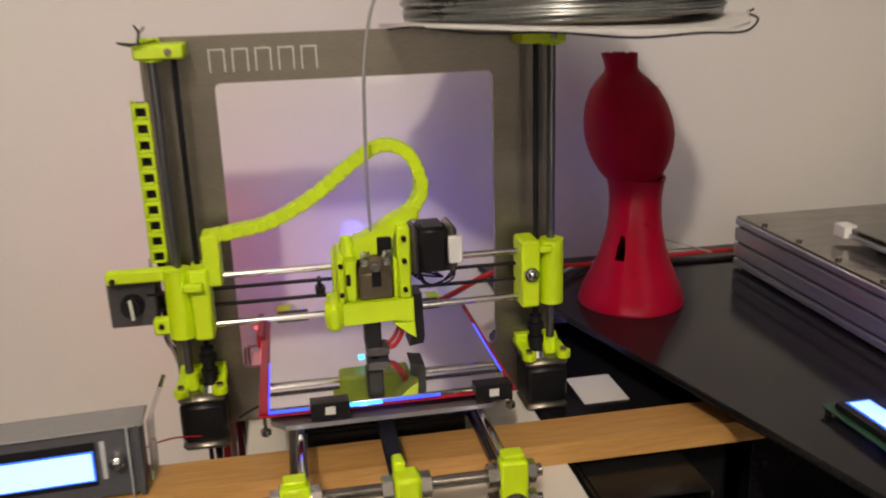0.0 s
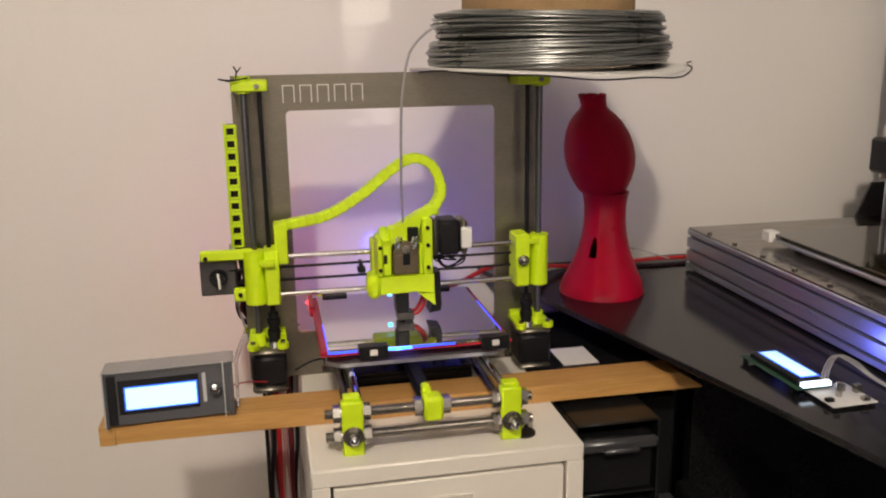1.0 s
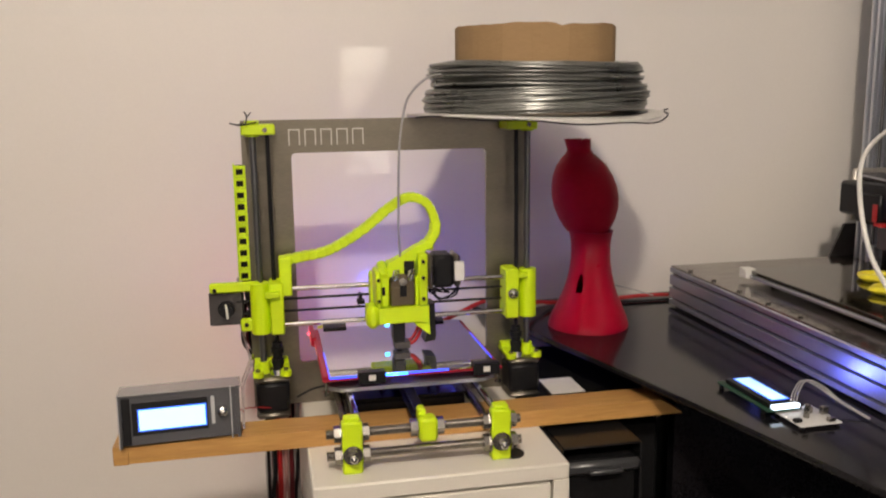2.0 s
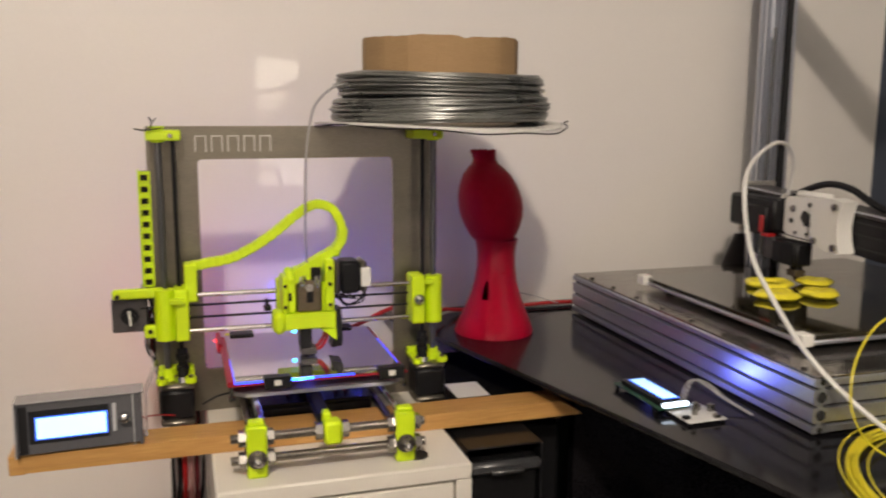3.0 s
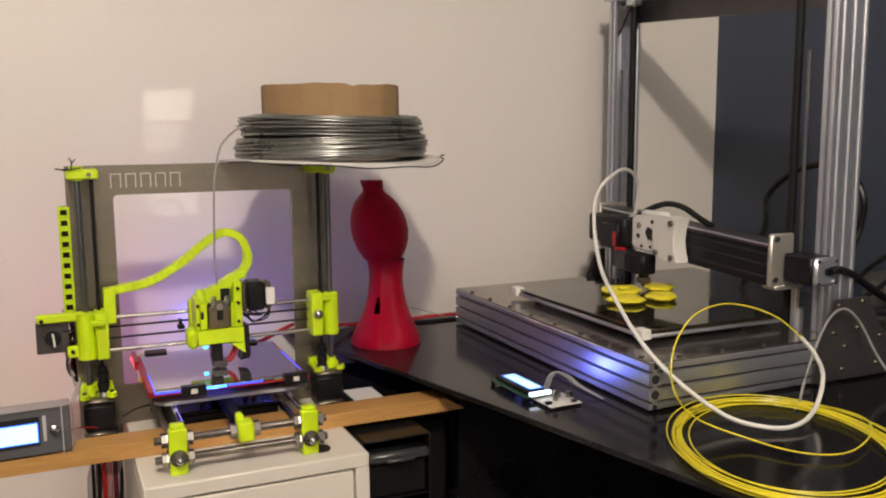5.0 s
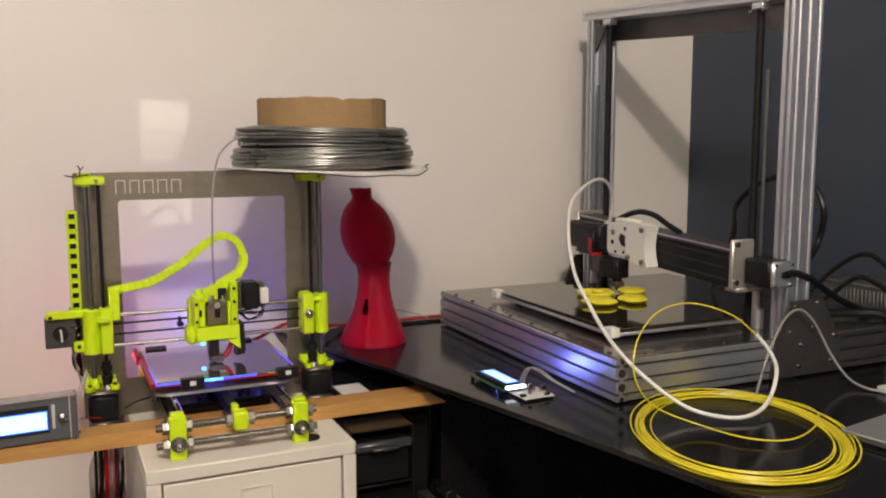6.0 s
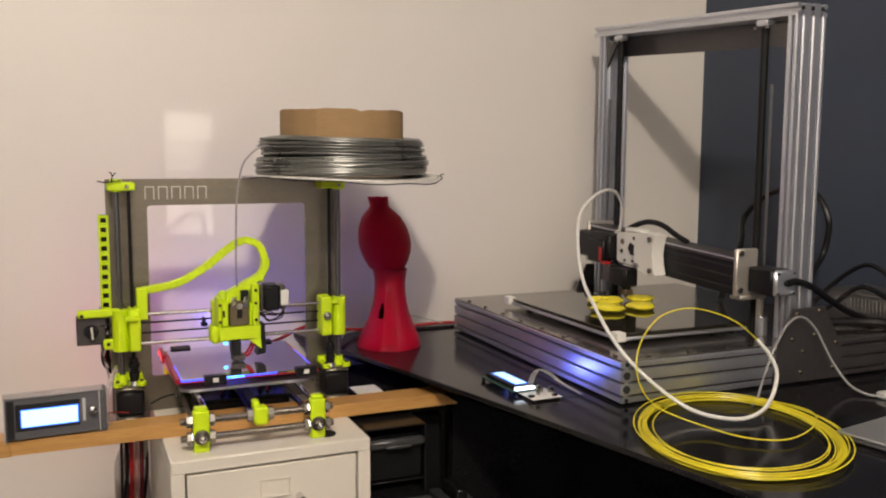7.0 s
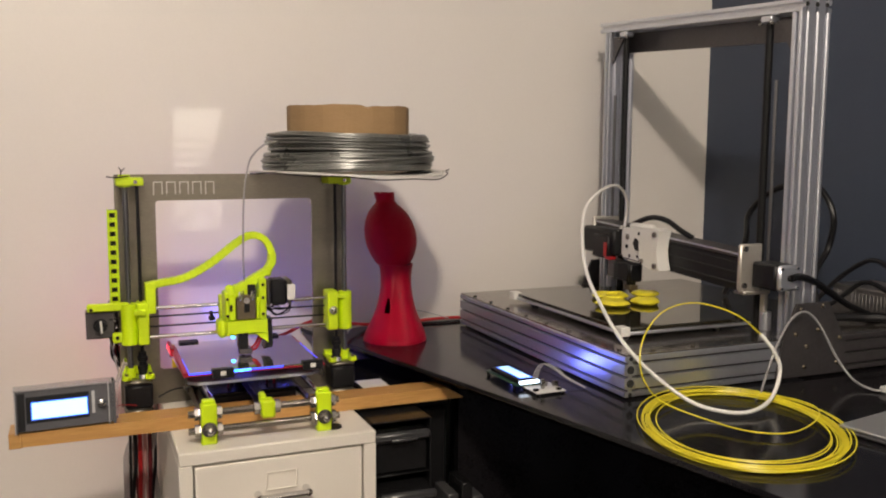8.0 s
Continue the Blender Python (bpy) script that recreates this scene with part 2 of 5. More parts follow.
def thing(name, base, label, category, group="", kind=""):
    """An empty at the thing's base, which carries its parts."""
    ob = new(name)
    ob.location = base
    ob.empty_display_size = 0.02
    ORIGIN[ob.name] = base
    return tagged(ob, label, category, group, kind)


def part(name, mesh, material, parent, label=""):
    """One mesh under a thing or under a part."""
    base = ORIGIN[parent.name]
    ob = new(name, mesh.data(name, base))
    ob.data.materials.append(material)
    ob.parent = parent
    ORIGIN[ob.name] = base
    return tagged(ob, label)


def solid(name, mesh, material, label, category, base=(0, 0, 0), group="", kind=""):
    """A thing of one single mesh."""
    ob = new(name, mesh.data(name, base))
    ob.location = base
    ob.data.materials.append(material)
    ORIGIN[ob.name] = base
    return tagged(ob, label, category, group, kind)


def curve(points, steps=8):
    """A smooth row of points through the given ones."""
    p = [Vector(q) for q in points]
    p = [2 * p[0] - p[1], *p, 2 * p[-1] - p[-2]]
    out = []
    for i in range(1, len(p) - 2):
        for k in range(steps):
            t = k / steps
            a, b, c, d = p[i - 1:i + 3]
            out.append(0.5 * (2 * b + (c - a) * t + (2 * a - 5 * b + 4 * c - d) * t * t + (3 * b - a - 3 * c + d) * t ** 3))
    return out + [p[-2]]


def profile(long, short, slots, lip=0.0046, g=0.0024):
    """The cross-section of a slotted aluminium extrusion, lying along its first axis."""
    d, r = 0.0070, 0.0012
    pitch = long / slots
    low = [(-long / 2 + r, -short / 2)]
    for i in range(slots):
        c = -long / 2 + pitch * (i + 0.5)
        low += [(c - lip, -short / 2), (c - g, -short / 2 + 0.0018), (c - g, -short / 2 + d), (c + g, -short / 2 + d), (c + g, -short / 2 + 0.0018), (c + lip, -short / 2)]
    e = long / 2
    low += [(e - r, -short / 2), (e, -short / 2 + r), (e, -lip), (e - 0.0018, -g), (e - 0.006, -g), (e - 0.006, g), (e - 0.0018, g), (e, lip), (e, short / 2 - r)]
    return low + [(-x, -y) for x, y in low]


def shifted(poly, u, v, swap=False):
    q = [(b, -a) for a, b in poly] if swap else poly
    return [(a + u, b + v) for a, b in q]


# ---- the room ----
WY, EX, WX, SY, TOP = 0.272, 1.165, -2.1, -3.6, 2.60
# unseen floor, coloured dark to keep bounce below the desk low
solid("floor", Mesh().box(WX - 0.1, EX + 0.1, SY - 0.1, WY + 0.1, -0.06, 0.0, 0), FLOOR, "dark brown wooden floor", "floor", kind="structure")
solid("ceiling", Mesh().box(WX - 0.1, EX + 0.1, SY - 0.1, WY + 0.1, TOP, TOP + 0.06, 0), CEIL, "plain white ceiling", "ceiling", kind="structure")
solid("wall_north", Mesh().box(WX - 0.1, EX, WY, WY + 0.1, 0, TOP, 0), WALL, "off-white satin painted wall", "wall", kind="structure")
solid("wall_east", Mesh().box(EX, EX + 0.1, SY, WY + 0.1, 0, TOP, 0), BLUE, "dark slate blue painted wall", "wall", kind="structure")
# unseen wall, painted dark to cut bounce from the left
solid("wall_west", Mesh().box(WX - 0.1, WX, SY, WY, 0, TOP, 0), BLUE, "dark slate blue painted wall", "wall", kind="structure")
# unseen doorway, door and glowing pane added to feed the north wall's bright reflection
DX0, DX1, DZ = -0.05, 0.72, 2.04
south = Mesh().box(WX - 0.1, DX0, SY - 0.1, SY, 0, TOP, 0).box(DX1, EX + 0.1, SY - 0.1, SY, 0, TOP, 0).box(DX0, DX1, SY - 0.1, SY, DZ, TOP, 0)
solid("wall_south", south, WALL, "off-white painted wall with a doorway", "wall", kind="structure")
door = thing("door_1", (DX0, SY - 0.05, 0), "unseen white door with a narrow glowing barred pane", "door", kind="structure")
PX0, PX1 = 0.32, 0.60
leaf = Mesh().box(DX0, PX0, SY - 0.07, SY - 0.03, 0, DZ).box(PX1, DX1, SY - 0.07, SY - 0.03, 0, DZ)
leaf.box(PX0, PX1, SY - 0.07, SY - 0.03, 0, 0.59).box(PX0, PX1, SY - 0.07, SY - 0.03, 1.34, DZ)
for z0, z1 in ((0.80, 0.945), (0.965, 0.985), (1.02, 1.045), (1.075, 1.10), (1.135, 1.165)):
    leaf.box(PX0, PX1, SY - 0.07, SY - 0.03, z0, z1)
part("door_leaf", leaf, DOORWOOD, door)
part("lit_pane", Mesh().box(PX0, PX1, SY - 0.066, SY - 0.06, 0.59, 1.34, 0), PANEGLOW, door, "glowing pane added for the wall reflection")

# ---- white drawer cabinet ----
CT, LIP = 0.695, 0.019
CX0, CX1, CY0, CY1 = -0.126, 0.152, -0.257, 0.173
cab = thing("drawer_cabinet", (0.013, -0.04, 0), "white lacquered steel drawer cabinet standing against the wall", "cabinet")
part("side_panel", Mesh().box(CX0, CX0 + 0.018, CY0 + 0.001, CY1, 0.03, CT - LIP), STEEL, cab)
part("side_panel", Mesh().box(CX1 - 0.018, CX1, CY0 + 0.001, CY1, 0.03, CT - LIP), STEEL, cab)
part("back_panel", Mesh().box(CX0 + 0.018, CX1 - 0.018, CY1 - 0.01, CY1, 0.03, CT - LIP), STEEL, cab)
part("top_panel", Mesh().box(CX0, CX1, CY0, CY1, CT - LIP, CT, 0.002), STEEL, cab)
part("base_panel", Mesh().box(CX0 + 0.018, CX1 - 0.018, CY0 + 0.02, CY1 - 0.01, 0.03, 0.05), STEEL, cab)
for x in (CX0 + 0.03, CX1 - 0.03):
    for y in (CY0 + 0.04, CY1 - 0.04):
        part("castor", Mesh().cyl((x - 0.009, y, 0.016), (x + 0.009, y, 0.016), 0.016).box(x - 0.006, x + 0.006, y - 0.006, y + 0.006, 0.016, 0.031), BLACK, cab)
for i in range(6):
    z1 = CT - LIP - 0.003 - i * 0.104
    z0 = z1 - 0.100
    d = part("drawer", Mesh().box(CX0 + 0.021, CX1 - 0.021, CY0 + 0.002, CY1 - 0.02, z0, z1, 0.0015), STEEL, cab)
    xm = (CX0 + CX1) / 2
    hz = z1 - 0.050
    rail = Mesh().cyl((xm - 0.034, CY0 - 0.016, hz), (xm + 0.034, CY0 - 0.016, hz), 0.0045)
    for sx in (-1, 1):
        rail.cyl((xm + sx * 0.034, CY0 + 0.002, hz), (xm + sx * 0.034, CY0 - 0.017, hz), 0.0055)
    part("handle", rail, CHROME, d, "bright metal bar handle")
    fr = Mesh()
    a, b, c, e = xm - 0.022, xm + 0.022, z1 - 0.046, z1 - 0.020
    fr.box(a, b, CY0 - 0.001, CY0 + 0.002, c, c + 0.0022).box(a, a + 0.0022, CY0 - 0.001, CY0 + 0.002, c + 0.0022, e).box(b - 0.0022, b, CY0 - 0.001, CY0 + 0.002, c + 0.0022, e)
    fr.box(a + 0.0022, b - 0.0022, CY0 - 0.0005, CY0 + 0.002, e - 0.001, e)
    part("label_holder", fr, STEEL, d)

# ---- wooden plank under the printer ----
plank = Mesh().prism([(CT + 0.0005, -0.336), (CT + 0.0005, 0.337), (CT + 0.0020, 0.338), (CT + 0.0200, 0.309), (CT + 0.0205, 0.307), (CT + 0.0205, -0.335), (CT + 0.0195, -0.336)][::-1], "y", -0.150, -0.105)
plank_ob = solid("wooden_plank", plank, WOOD, "oiled honey-coloured wooden plank lying across the cabinet", "plank", (0.0, -0.1275, CT))
part("end_block", Mesh().box(-0.3363, -0.3200, -0.1512, -0.1042, CT - 0.0004, CT + 0.0212, 0.0008), WOOD, plank_ob)

# ---- black corner desk ----
DT, DB = 0.745, 0.7165
edge = [(0.166 + 0.268 * t + 0.010 * math.sin(math.pi * t), WY - 0.006 - 1.06 * t) for t in [i / 14 for i in range(15)]]
edge = [(0.168, WY - 0.004)] + edge[1:]
outline = edge + [(0.60, -1.02), (EX - 0.003, -1.05), (EX - 0.003, WY - 0.004)]
desk = thing("corner_desk", (0.75, -0.3, 0), "glossy black laminate corner desk", "desk")
low = [(x + 0.036, y) if x < 0.5 else (x, y) for x, y in outline]
no = len(outline)
rings = [[(x, y, DT) for x, y in outline], [(x - 0.0015, y, DT - 0.002) if x < 0.5 else (x, y, DT - 0.002) for x, y in outline], [(x - 0.0015, y, DT - 0.007) if x < 0.5 else (x, y, DT - 0.007) for x, y in outline], [(x, y, DB) for x, y in low]]
faces = [tuple(range(no)), tuple(range(3 * no, 4 * no))[::-1]] + [(k * no + i, k * no + (i + 1) % no, (k + 1) * no + (i + 1) % no, (k + 1) * no + i) for k in range(3) for i in range(no)]
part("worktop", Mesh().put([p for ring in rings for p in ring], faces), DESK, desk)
# added panel hides the lit wall so the space below stays dark
part("blackout_panel", Mesh().box(0.345, 1.14, -0.118, -0.100, 0.004, DB), DESK, desk)
for x, y in ((1.10, 0.20), (1.10, -0.95), (0.50, 0.20), (0.66, -0.92)):
    part("leg", Mesh().cyl((x, y, 0), (x, y, DB), 0.03, 20), BLACK, desk)

# ---- things in the dark below the desk ----
bin1 = thing("storage_box", (0.28, 0.0, 0.0), "black lidded storage box beside the cabinet", "box")
part("tub", Mesh().box(0.160, 0.335, -0.095, 0.17, 0.02, 0.668, 0.006).box(0.163, 0.332, -0.092, 0.167, 0.0, 0.02, 0.003), SMOKE, bin1)
part("lid", Mesh().box(0.157, 0.338, -0.100, 0.175, 0.668, 0.694, 0.005), SMOKE, bin1)
note = Mesh().box(0.203, 0.250, -0.046, 0.014, 0.6945, 0.6955, 0.0003, )
solid("paper_note", note, PAPER, "small blank white card lying on the black box", "card", (0.226, -0.016, 0.6945))
tower = thing("drawer_tower", (0.215, -0.10, 0), "smoky translucent plastic drawer tower beside the cabinet", "drawer unit")
frame_t = Mesh().box(0.160, 0.164, -0.205, -0.108, 0, 0.686, 0.001).box(0.258, 0.262, -0.205, -0.108, 0, 0.686, 0.001).box(0.164, 0.258, -0.112, -0.108, 0, 0.686, 0.001)
for i in range(9):
    frame_t.box(0.164, 0.258, -0.203, -0.112, 0.001 + i * 0.0855, 0.0035 + i * 0.0855, 0.0005)
part("carcass", frame_t, SMOKE, tower)
for i in range(8):
    z, out = 0.005 + i * 0.0855, 0.030 if i == 6 else 0.0
    d = part("drawer", Mesh().box(0.167, 0.255, -0.202 - out, -0.116 - out, z, z + 0.066, 0.003), SMOKE, tower)
    part("lip", Mesh().box(0.165, 0.257, -0.212 - out, -0.2025 - out, z + 0.052, z + 0.067, 0.004).box(0.190, 0.232, -0.220 - out, -0.2125 - out, z + 0.054, z + 0.060, 0.002), SMOKELID, d, "frosted grey drawer lip")
for i in range(2):
    z = 0.24 * i
    crate = thing("storage_crate", (0.46, -0.22, z), "dark lidded plastic crate stacked under the desk", "box", "crates under the desk")
    part("tub", Mesh().box(0.386, 0.554, -0.334, -0.136, z + 0.0005, z + 0.214, 0.010), SMOKE, crate)
    part("lid", Mesh().box(0.380, 0.560, -0.340, -0.130, z + 0.2145, z + 0.2380, 0.006), SMOKE, crate)
    part("clasp", Mesh().box(0.455, 0.485, -0.345, -0.3405, z + 0.190, z + 0.232, 0.002), SMOKELID, crate)
for k, (x, h, m) in enumerate(((0.300, 0.545, SMOKELID), (0.325, 0.560, SMOKE), (0.345, 0.535, SMOKELID))):
    solid("ring_binder", Mesh().box(x, x + 0.019, -0.180, -0.120, 0, h, 0.002), m, "dim dark grey binder standing under the desk", "binder", (x + 0.01, -0.15, 0), "binders under the desk")


# ---- display box on the plank ----
PT = CT + 0.0205
disp = thing("display_box", (-0.262, -0.150, PT), "grey printer control box with a glowing blue-white display", "controller")
tilt = Matrix.Translation((-0.262, -0.152, PT)) @ pose(0, 0, 0, -6, 0, 3.5) @ Matrix.Diagonal((1, 1, 0.92, 1))
part("case", Mesh().box(-0.062, 0.062, 0.003, 0.042, 0.003, 0.061, 0.003, tilt), BOXGREY, disp)
part("front_panel", Mesh().box(-0.064, 0.064, -0.001, 0.003, 0.003, 0.0625, 0.0006, tilt), BOXGREY, disp)
for sx in (-0.0655, 0.0535):
    part("acrylic_strip", Mesh().box(sx + (0.0 if sx < 0 else 0.006), sx + (0.004 if sx < 0 else 0.010), -0.004, -0.001, 0.001, 0.0645, 0.0006, tilt), BOXGREY, disp)
    part("acrylic_edge", Mesh().box(sx + (0.0002 if sx < 0 else 0.0), sx + (0.0015 if sx < 0 else 0.0014), -0.0065, -0.004, 0.001, 0.0645, 0.0003, tilt), ACRYL, disp, "clear acrylic edge")
part("top_cover", Mesh().box(-0.066, 0.066, -0.004, 0.044, 0.0626, 0.0646, 0.0008, tilt), SMOKEACRYL, disp, "clear acrylic cover plate")
scr = part("bezel", Mesh().box(-0.051, 0.029, -0.0022, -0.001, 0.015, 0.054, 0.0004, tilt), BLACK, disp)
part("screen_rim", Mesh().box(-0.0450, 0.0275, -0.0027, -0.0022, 0.0195, 0.0465, 0.0001, tilt), SCREENRIM, scr, "blue rim of the display")
part("screen", Mesh().box(-0.0435, 0.0260, -0.0034, -0.0028, 0.0210, 0.0450, 0.0001, tilt), SCREEN, scr, "glowing blue-white display")
part("slot", Mesh().box(0.0325, 0.0365, -0.0026, -0.001, 0.020, 0.054, 0.0006, tilt), ACRYL, disp)
part("end_piece", Mesh().box(-0.0615, -0.0525, -0.0016, -0.001, 0.004, 0.060, 0.0003, tilt), BLACK, disp, "black end strip")
CLEAR = glass("clear_acrylic", (0.82, 0.82, 0.84), 0.12)
bend = Mesh().prism([(PT + 0.0003, -0.1975), (0.768, -0.1965), (0.798, -0.1835), (0.797, -0.1805), (0.766, -0.1940), (PT + 0.0003, -0.1950)][::-1], "y", -0.128, -0.104)
solid("acrylic_bracket", bend, CLEAR, "bent clear acrylic bracket behind the display box", "bracket", (-0.196, -0.116, PT))
part("knob", Mesh().cyl((0.045, -0.001, 0.036), (0.045, -0.012, 0.036), 0.0062, 24, 0.0054, tilt).cyl((0.045, -0.012, 0.036), (0.045, -0.0135, 0.036), 0.0054, 24, 0.0030, tilt), CHROME, disp, "small polished metal knob")

# ---- red vase ----
VX, VY = 0.308, 0.098
vase = thing("red_vase", (VX, VY, DT), "translucent red printed vase with a flared foot and ragged rim", "vase")


def shell(prof, wall, ragged_top, hole):
    """A thin printed shell of revolution, slightly out of round."""
    n, rg = 120, random.Random(3)
    ragged = [rg.uniform(-0.0015, 0.0) if i % 18 < 12 else rg.uniform(-0.003, -0.001) for i in range(n)]
    inside = [(max(r - wall, 0.002), z) for r, z in prof[::-1]]
    rows = prof + inside
    vs, fs = [], []
    for r, z in rows:
        for i in range(n):
            t = 2 * math.pi * i / n
            lean = 0.002 * min(1, z / 0.13) if z < 0.1441 else -0.003 - 0.019 * ((z - 0.144) / 0.138) ** 1.2
            rr = r * (1 + 0.010 * math.sin(3 * t + z * 40) + 0.0015 * math.sin(11 * t))
            vs.append((VX + lean + rr * math.cos(t), VY + rr * math.sin(t), DT + z + (ragged[i] if ragged_top and z > 0.2755 else 0)))
    last = len(rows)
    for j in range(last):
        for i in range(n):
            t = 360 * (i + 0.5) / n
            span = hole.get(j) or hole.get(last - 2 - j)
            if span and span[0] < t < span[1]:
                continue
            fs.append((j * n + i, j * n + (i + 1) % n, (j + 1) % last * n + (i + 1) % n, (j + 1) % last * n + i))
    return Mesh().put(vs, fs)


stem = [(0.0595, 0.0), (0.0600, 0.003), (0.0560, 0.016), (0.0490, 0.031), (0.0420, 0.047), (0.0385, 0.056), (0.0360, 0.064), (0.0335, 0.074), (0.0315, 0.083), (0.0290, 0.102), (0.0287, 0.122),
        (0.0305, 0.136), (0.0325, 0.1440)]
bowl = [(0.0300, 0.1442), (0.0340, 0.149), (0.0410, 0.162), (0.0465, 0.178), (0.0485, 0.193), (0.0475, 0.209), (0.0435, 0.225), (0.0365, 0.240), (0.0275, 0.251), (0.0200, 0.258), (0.0172, 0.263), (0.0178, 0.270), (0.0190, 0.279)]
part("stem", shell(stem, 0.0022, False, {5: (216, 233), 6: (216, 233), 7: (218, 231)}), RED, vase)
bw = part("bowl", shell(bowl, 0.0016, True, {}), DARKRED, vase, "darker red bowl with loose strands")
part("shard", Mesh().prism([(-0.0005, 0.0), (0.0006, 0.0), (0.0003, 0.027)], "y", -0.007, 0.005, Matrix.Translation((VX - 0.0545, VY - 0.014, DT + 0.205)) @ pose(0, 0, 0, 8, -12, 20)), DARKRED, bw)
part("shard", Mesh().prism([(-0.0005, 0.0), (0.0005, 0.0), (0.0003, 0.018)], "y", -0.005, 0.004, Matrix.Translation((VX + 0.000, VY - 0.018, DT + 0.247)) @ pose(0, 0, 0, -4, 12, -20)), DARKRED, bw)

# ---- neon yellow printer on the cabinet ----
pr = thing("desktop_printer", (0, 0, CT), "small open-frame 3D printer with neon yellow brackets on a white cabinet", "printer")
FT = CT + 0.367
fw, fi, wz0, wz1 = 0.185, 0.125, CT + 0.055, 1.021
frame_mesh = Mesh()
inner, corner_of = [], []
for k, (cx, cz, a0) in enumerate(((fi, wz1, 0), (-fi, wz1, 90), (-fi, wz0, 180), (fi, wz0, 270))):
    for i in range(5):
        a = radians(a0 + 22.5 * i)
        r = 0.006
        inner.append((cx - math.copysign(r, cx) + r * math.cos(a), cz - math.copysign(r, cz - 0.9) + r * math.sin(a)))
        corner_of.append(k)
outer = [(fw, FT), (-fw, FT), (-fw, CT), (fw, CT)]
vs, fs = [], []
for y in (0.0, 0.006):
    vs += [(x, y, z) for x, z in outer] + [(x, y, z) for x, z in inner]
ni = len(inner)
for s in (0, 4 + ni):
    for i in range(ni):
        j = (i + 1) % ni
        if corner_of[i] == corner_of[j]:
            fs.append((s + 4 + i, s + 4 + j, s + corner_of[i]))
        else:
            fs.append((s + 4 + i, s + 4 + j, s + corner_of[j], s + corner_of[i]))
for i in range(ni):
    j = (i + 1) % ni
    fs.append((4 + i, 4 + j, 4 + ni + 4 + j, 4 + ni + 4 + i))
for i in range(4):
    j = (i + 1) % 4
    fs.append((i, j, 4 + ni + j, 4 + ni + i))
frame_mesh.put(vs, fs)
fr = part("main_frame", frame_mesh, ALU, pr, "bare grey aluminium gantry plate")
# the cut-out mark on the top bar, as plain outlined shapes
for k in range(5):
    x0 = -0.1275 + k * 0.0198
    z0, w, h, s = 1.0305, 0.0140, 0.0200, 0.0013
    m = Mesh().box(x0, x0 + s, -0.0012, -0.0002, z0, z0 + h, 0.0002).box(x0 + w - s, x0 + w, -0.0012, -0.0002, z0, z0 + h, 0.0002)
    m.box(x0 + s, x0 + w - s, -0.0012, -0.0002, z0 + h - s, z0 + h, 0.0002)
    part("cut_mark", m, PAPER, fr, "bright cut-out mark")

ZY = -0.030
for sx, zr, zs in ((-1, -0.171, -0.1535), (1, 0.1715, 0.157)):
    part("smooth_rod", Mesh().cyl((zr, ZY, CT + 0.052), (zr, ZY, FT + 0.001), 0.004, 16), ZROD, pr)
    part("lead_screw", Mesh().cyl((zs, ZY, CT + 0.075), (zs, ZY, FT - 0.004), 0.0026, 12), BLACK, pr)
    xa, xb = (-0.184, -0.144) if sx < 0 else (0.142, 0.182)
    top = Mesh().box(xa, xb, -0.001 - 0.040, -0.0005, FT - 0.016, FT - 0.004, 0.0015)
    top.cyl((zr, ZY, FT - 0.018), (zr, ZY, FT + 0.001), 0.0085, 20)
    th = part("rod_holder", top, NEON, pr)
    part("screw", Mesh().cyl((xb - 0.012, -0.0405, FT - 0.010), (xb - 0.012, -0.0435, FT - 0.010), 0.0028, 12), ZINC, th)
    mx = (zr + zs) / 2 + sx * -0.001
    mo = part("z_motor", Mesh().box(mx - 0.0205, mx + 0.0205, ZY - 0.0205, ZY + 0.0205, CT + 0.008, CT + 0.046, 0.004), BLACK, pr, "black stepper motor")
    part("motor_cap", Mesh().box(mx - 0.021, mx + 0.021, ZY - 0.021, ZY + 0.021, CT + 0.046, CT + 0.054, 0.004), ALU, mo)
    part("motor_base", Mesh().box(mx - 0.021, mx + 0.021, ZY - 0.021, ZY + 0.021, CT + 0.0002, CT + 0.008, 0.004), ALU, mo)
    fl = Mesh()
    for dx in (-0.017, 0.017):
        fl.cyl((mx + dx, ZY - 0.016, CT + 0.0545), (mx + dx, ZY - 0.016, CT + 0.061), 0.0068, 18)
        fl.box(mx + dx - 0.005, mx + dx + 0.005, ZY - 0.014, -0.0005, CT + 0.0545, CT + 0.0605, 0.001)
    fl.box(mx - 0.021, mx + 0.021, -0.012, -0.0005, CT + 0.0545, CT + 0.066, 0.001)
    fl.cyl((zr, ZY, CT + 0.0545), (zr, ZY, CT + 0.070), 0.0075, 18)
    fo = part("motor_mount", fl, NEON, pr)
    for dx in (-0.017, 0.017):
        part("screw", Mesh().cyl((mx + dx, ZY - 0.016, CT + 0.061), (mx + dx, ZY - 0.016, CT + 0.064), 0.003, 12), ZINC, fo)
    co = Mesh()
    for z, r in ((0.060, 0.0068), (0.066, 0.0078), (0.073, 0.0060), (0.080, 0.0080), (0.087, 0.0060)):
        co.cyl((zs, ZY, CT + z), (zs, ZY, CT + z + 0.0062), r, 14)
    part("coupler", co, RUBBER, pr)
    part("spindle", Mesh().cyl((zs, ZY - 0.004, CT + 0.054), (zs, ZY - 0.004, CT + 0.060), 0.0105, 18, 0.008), CHROME, pr)
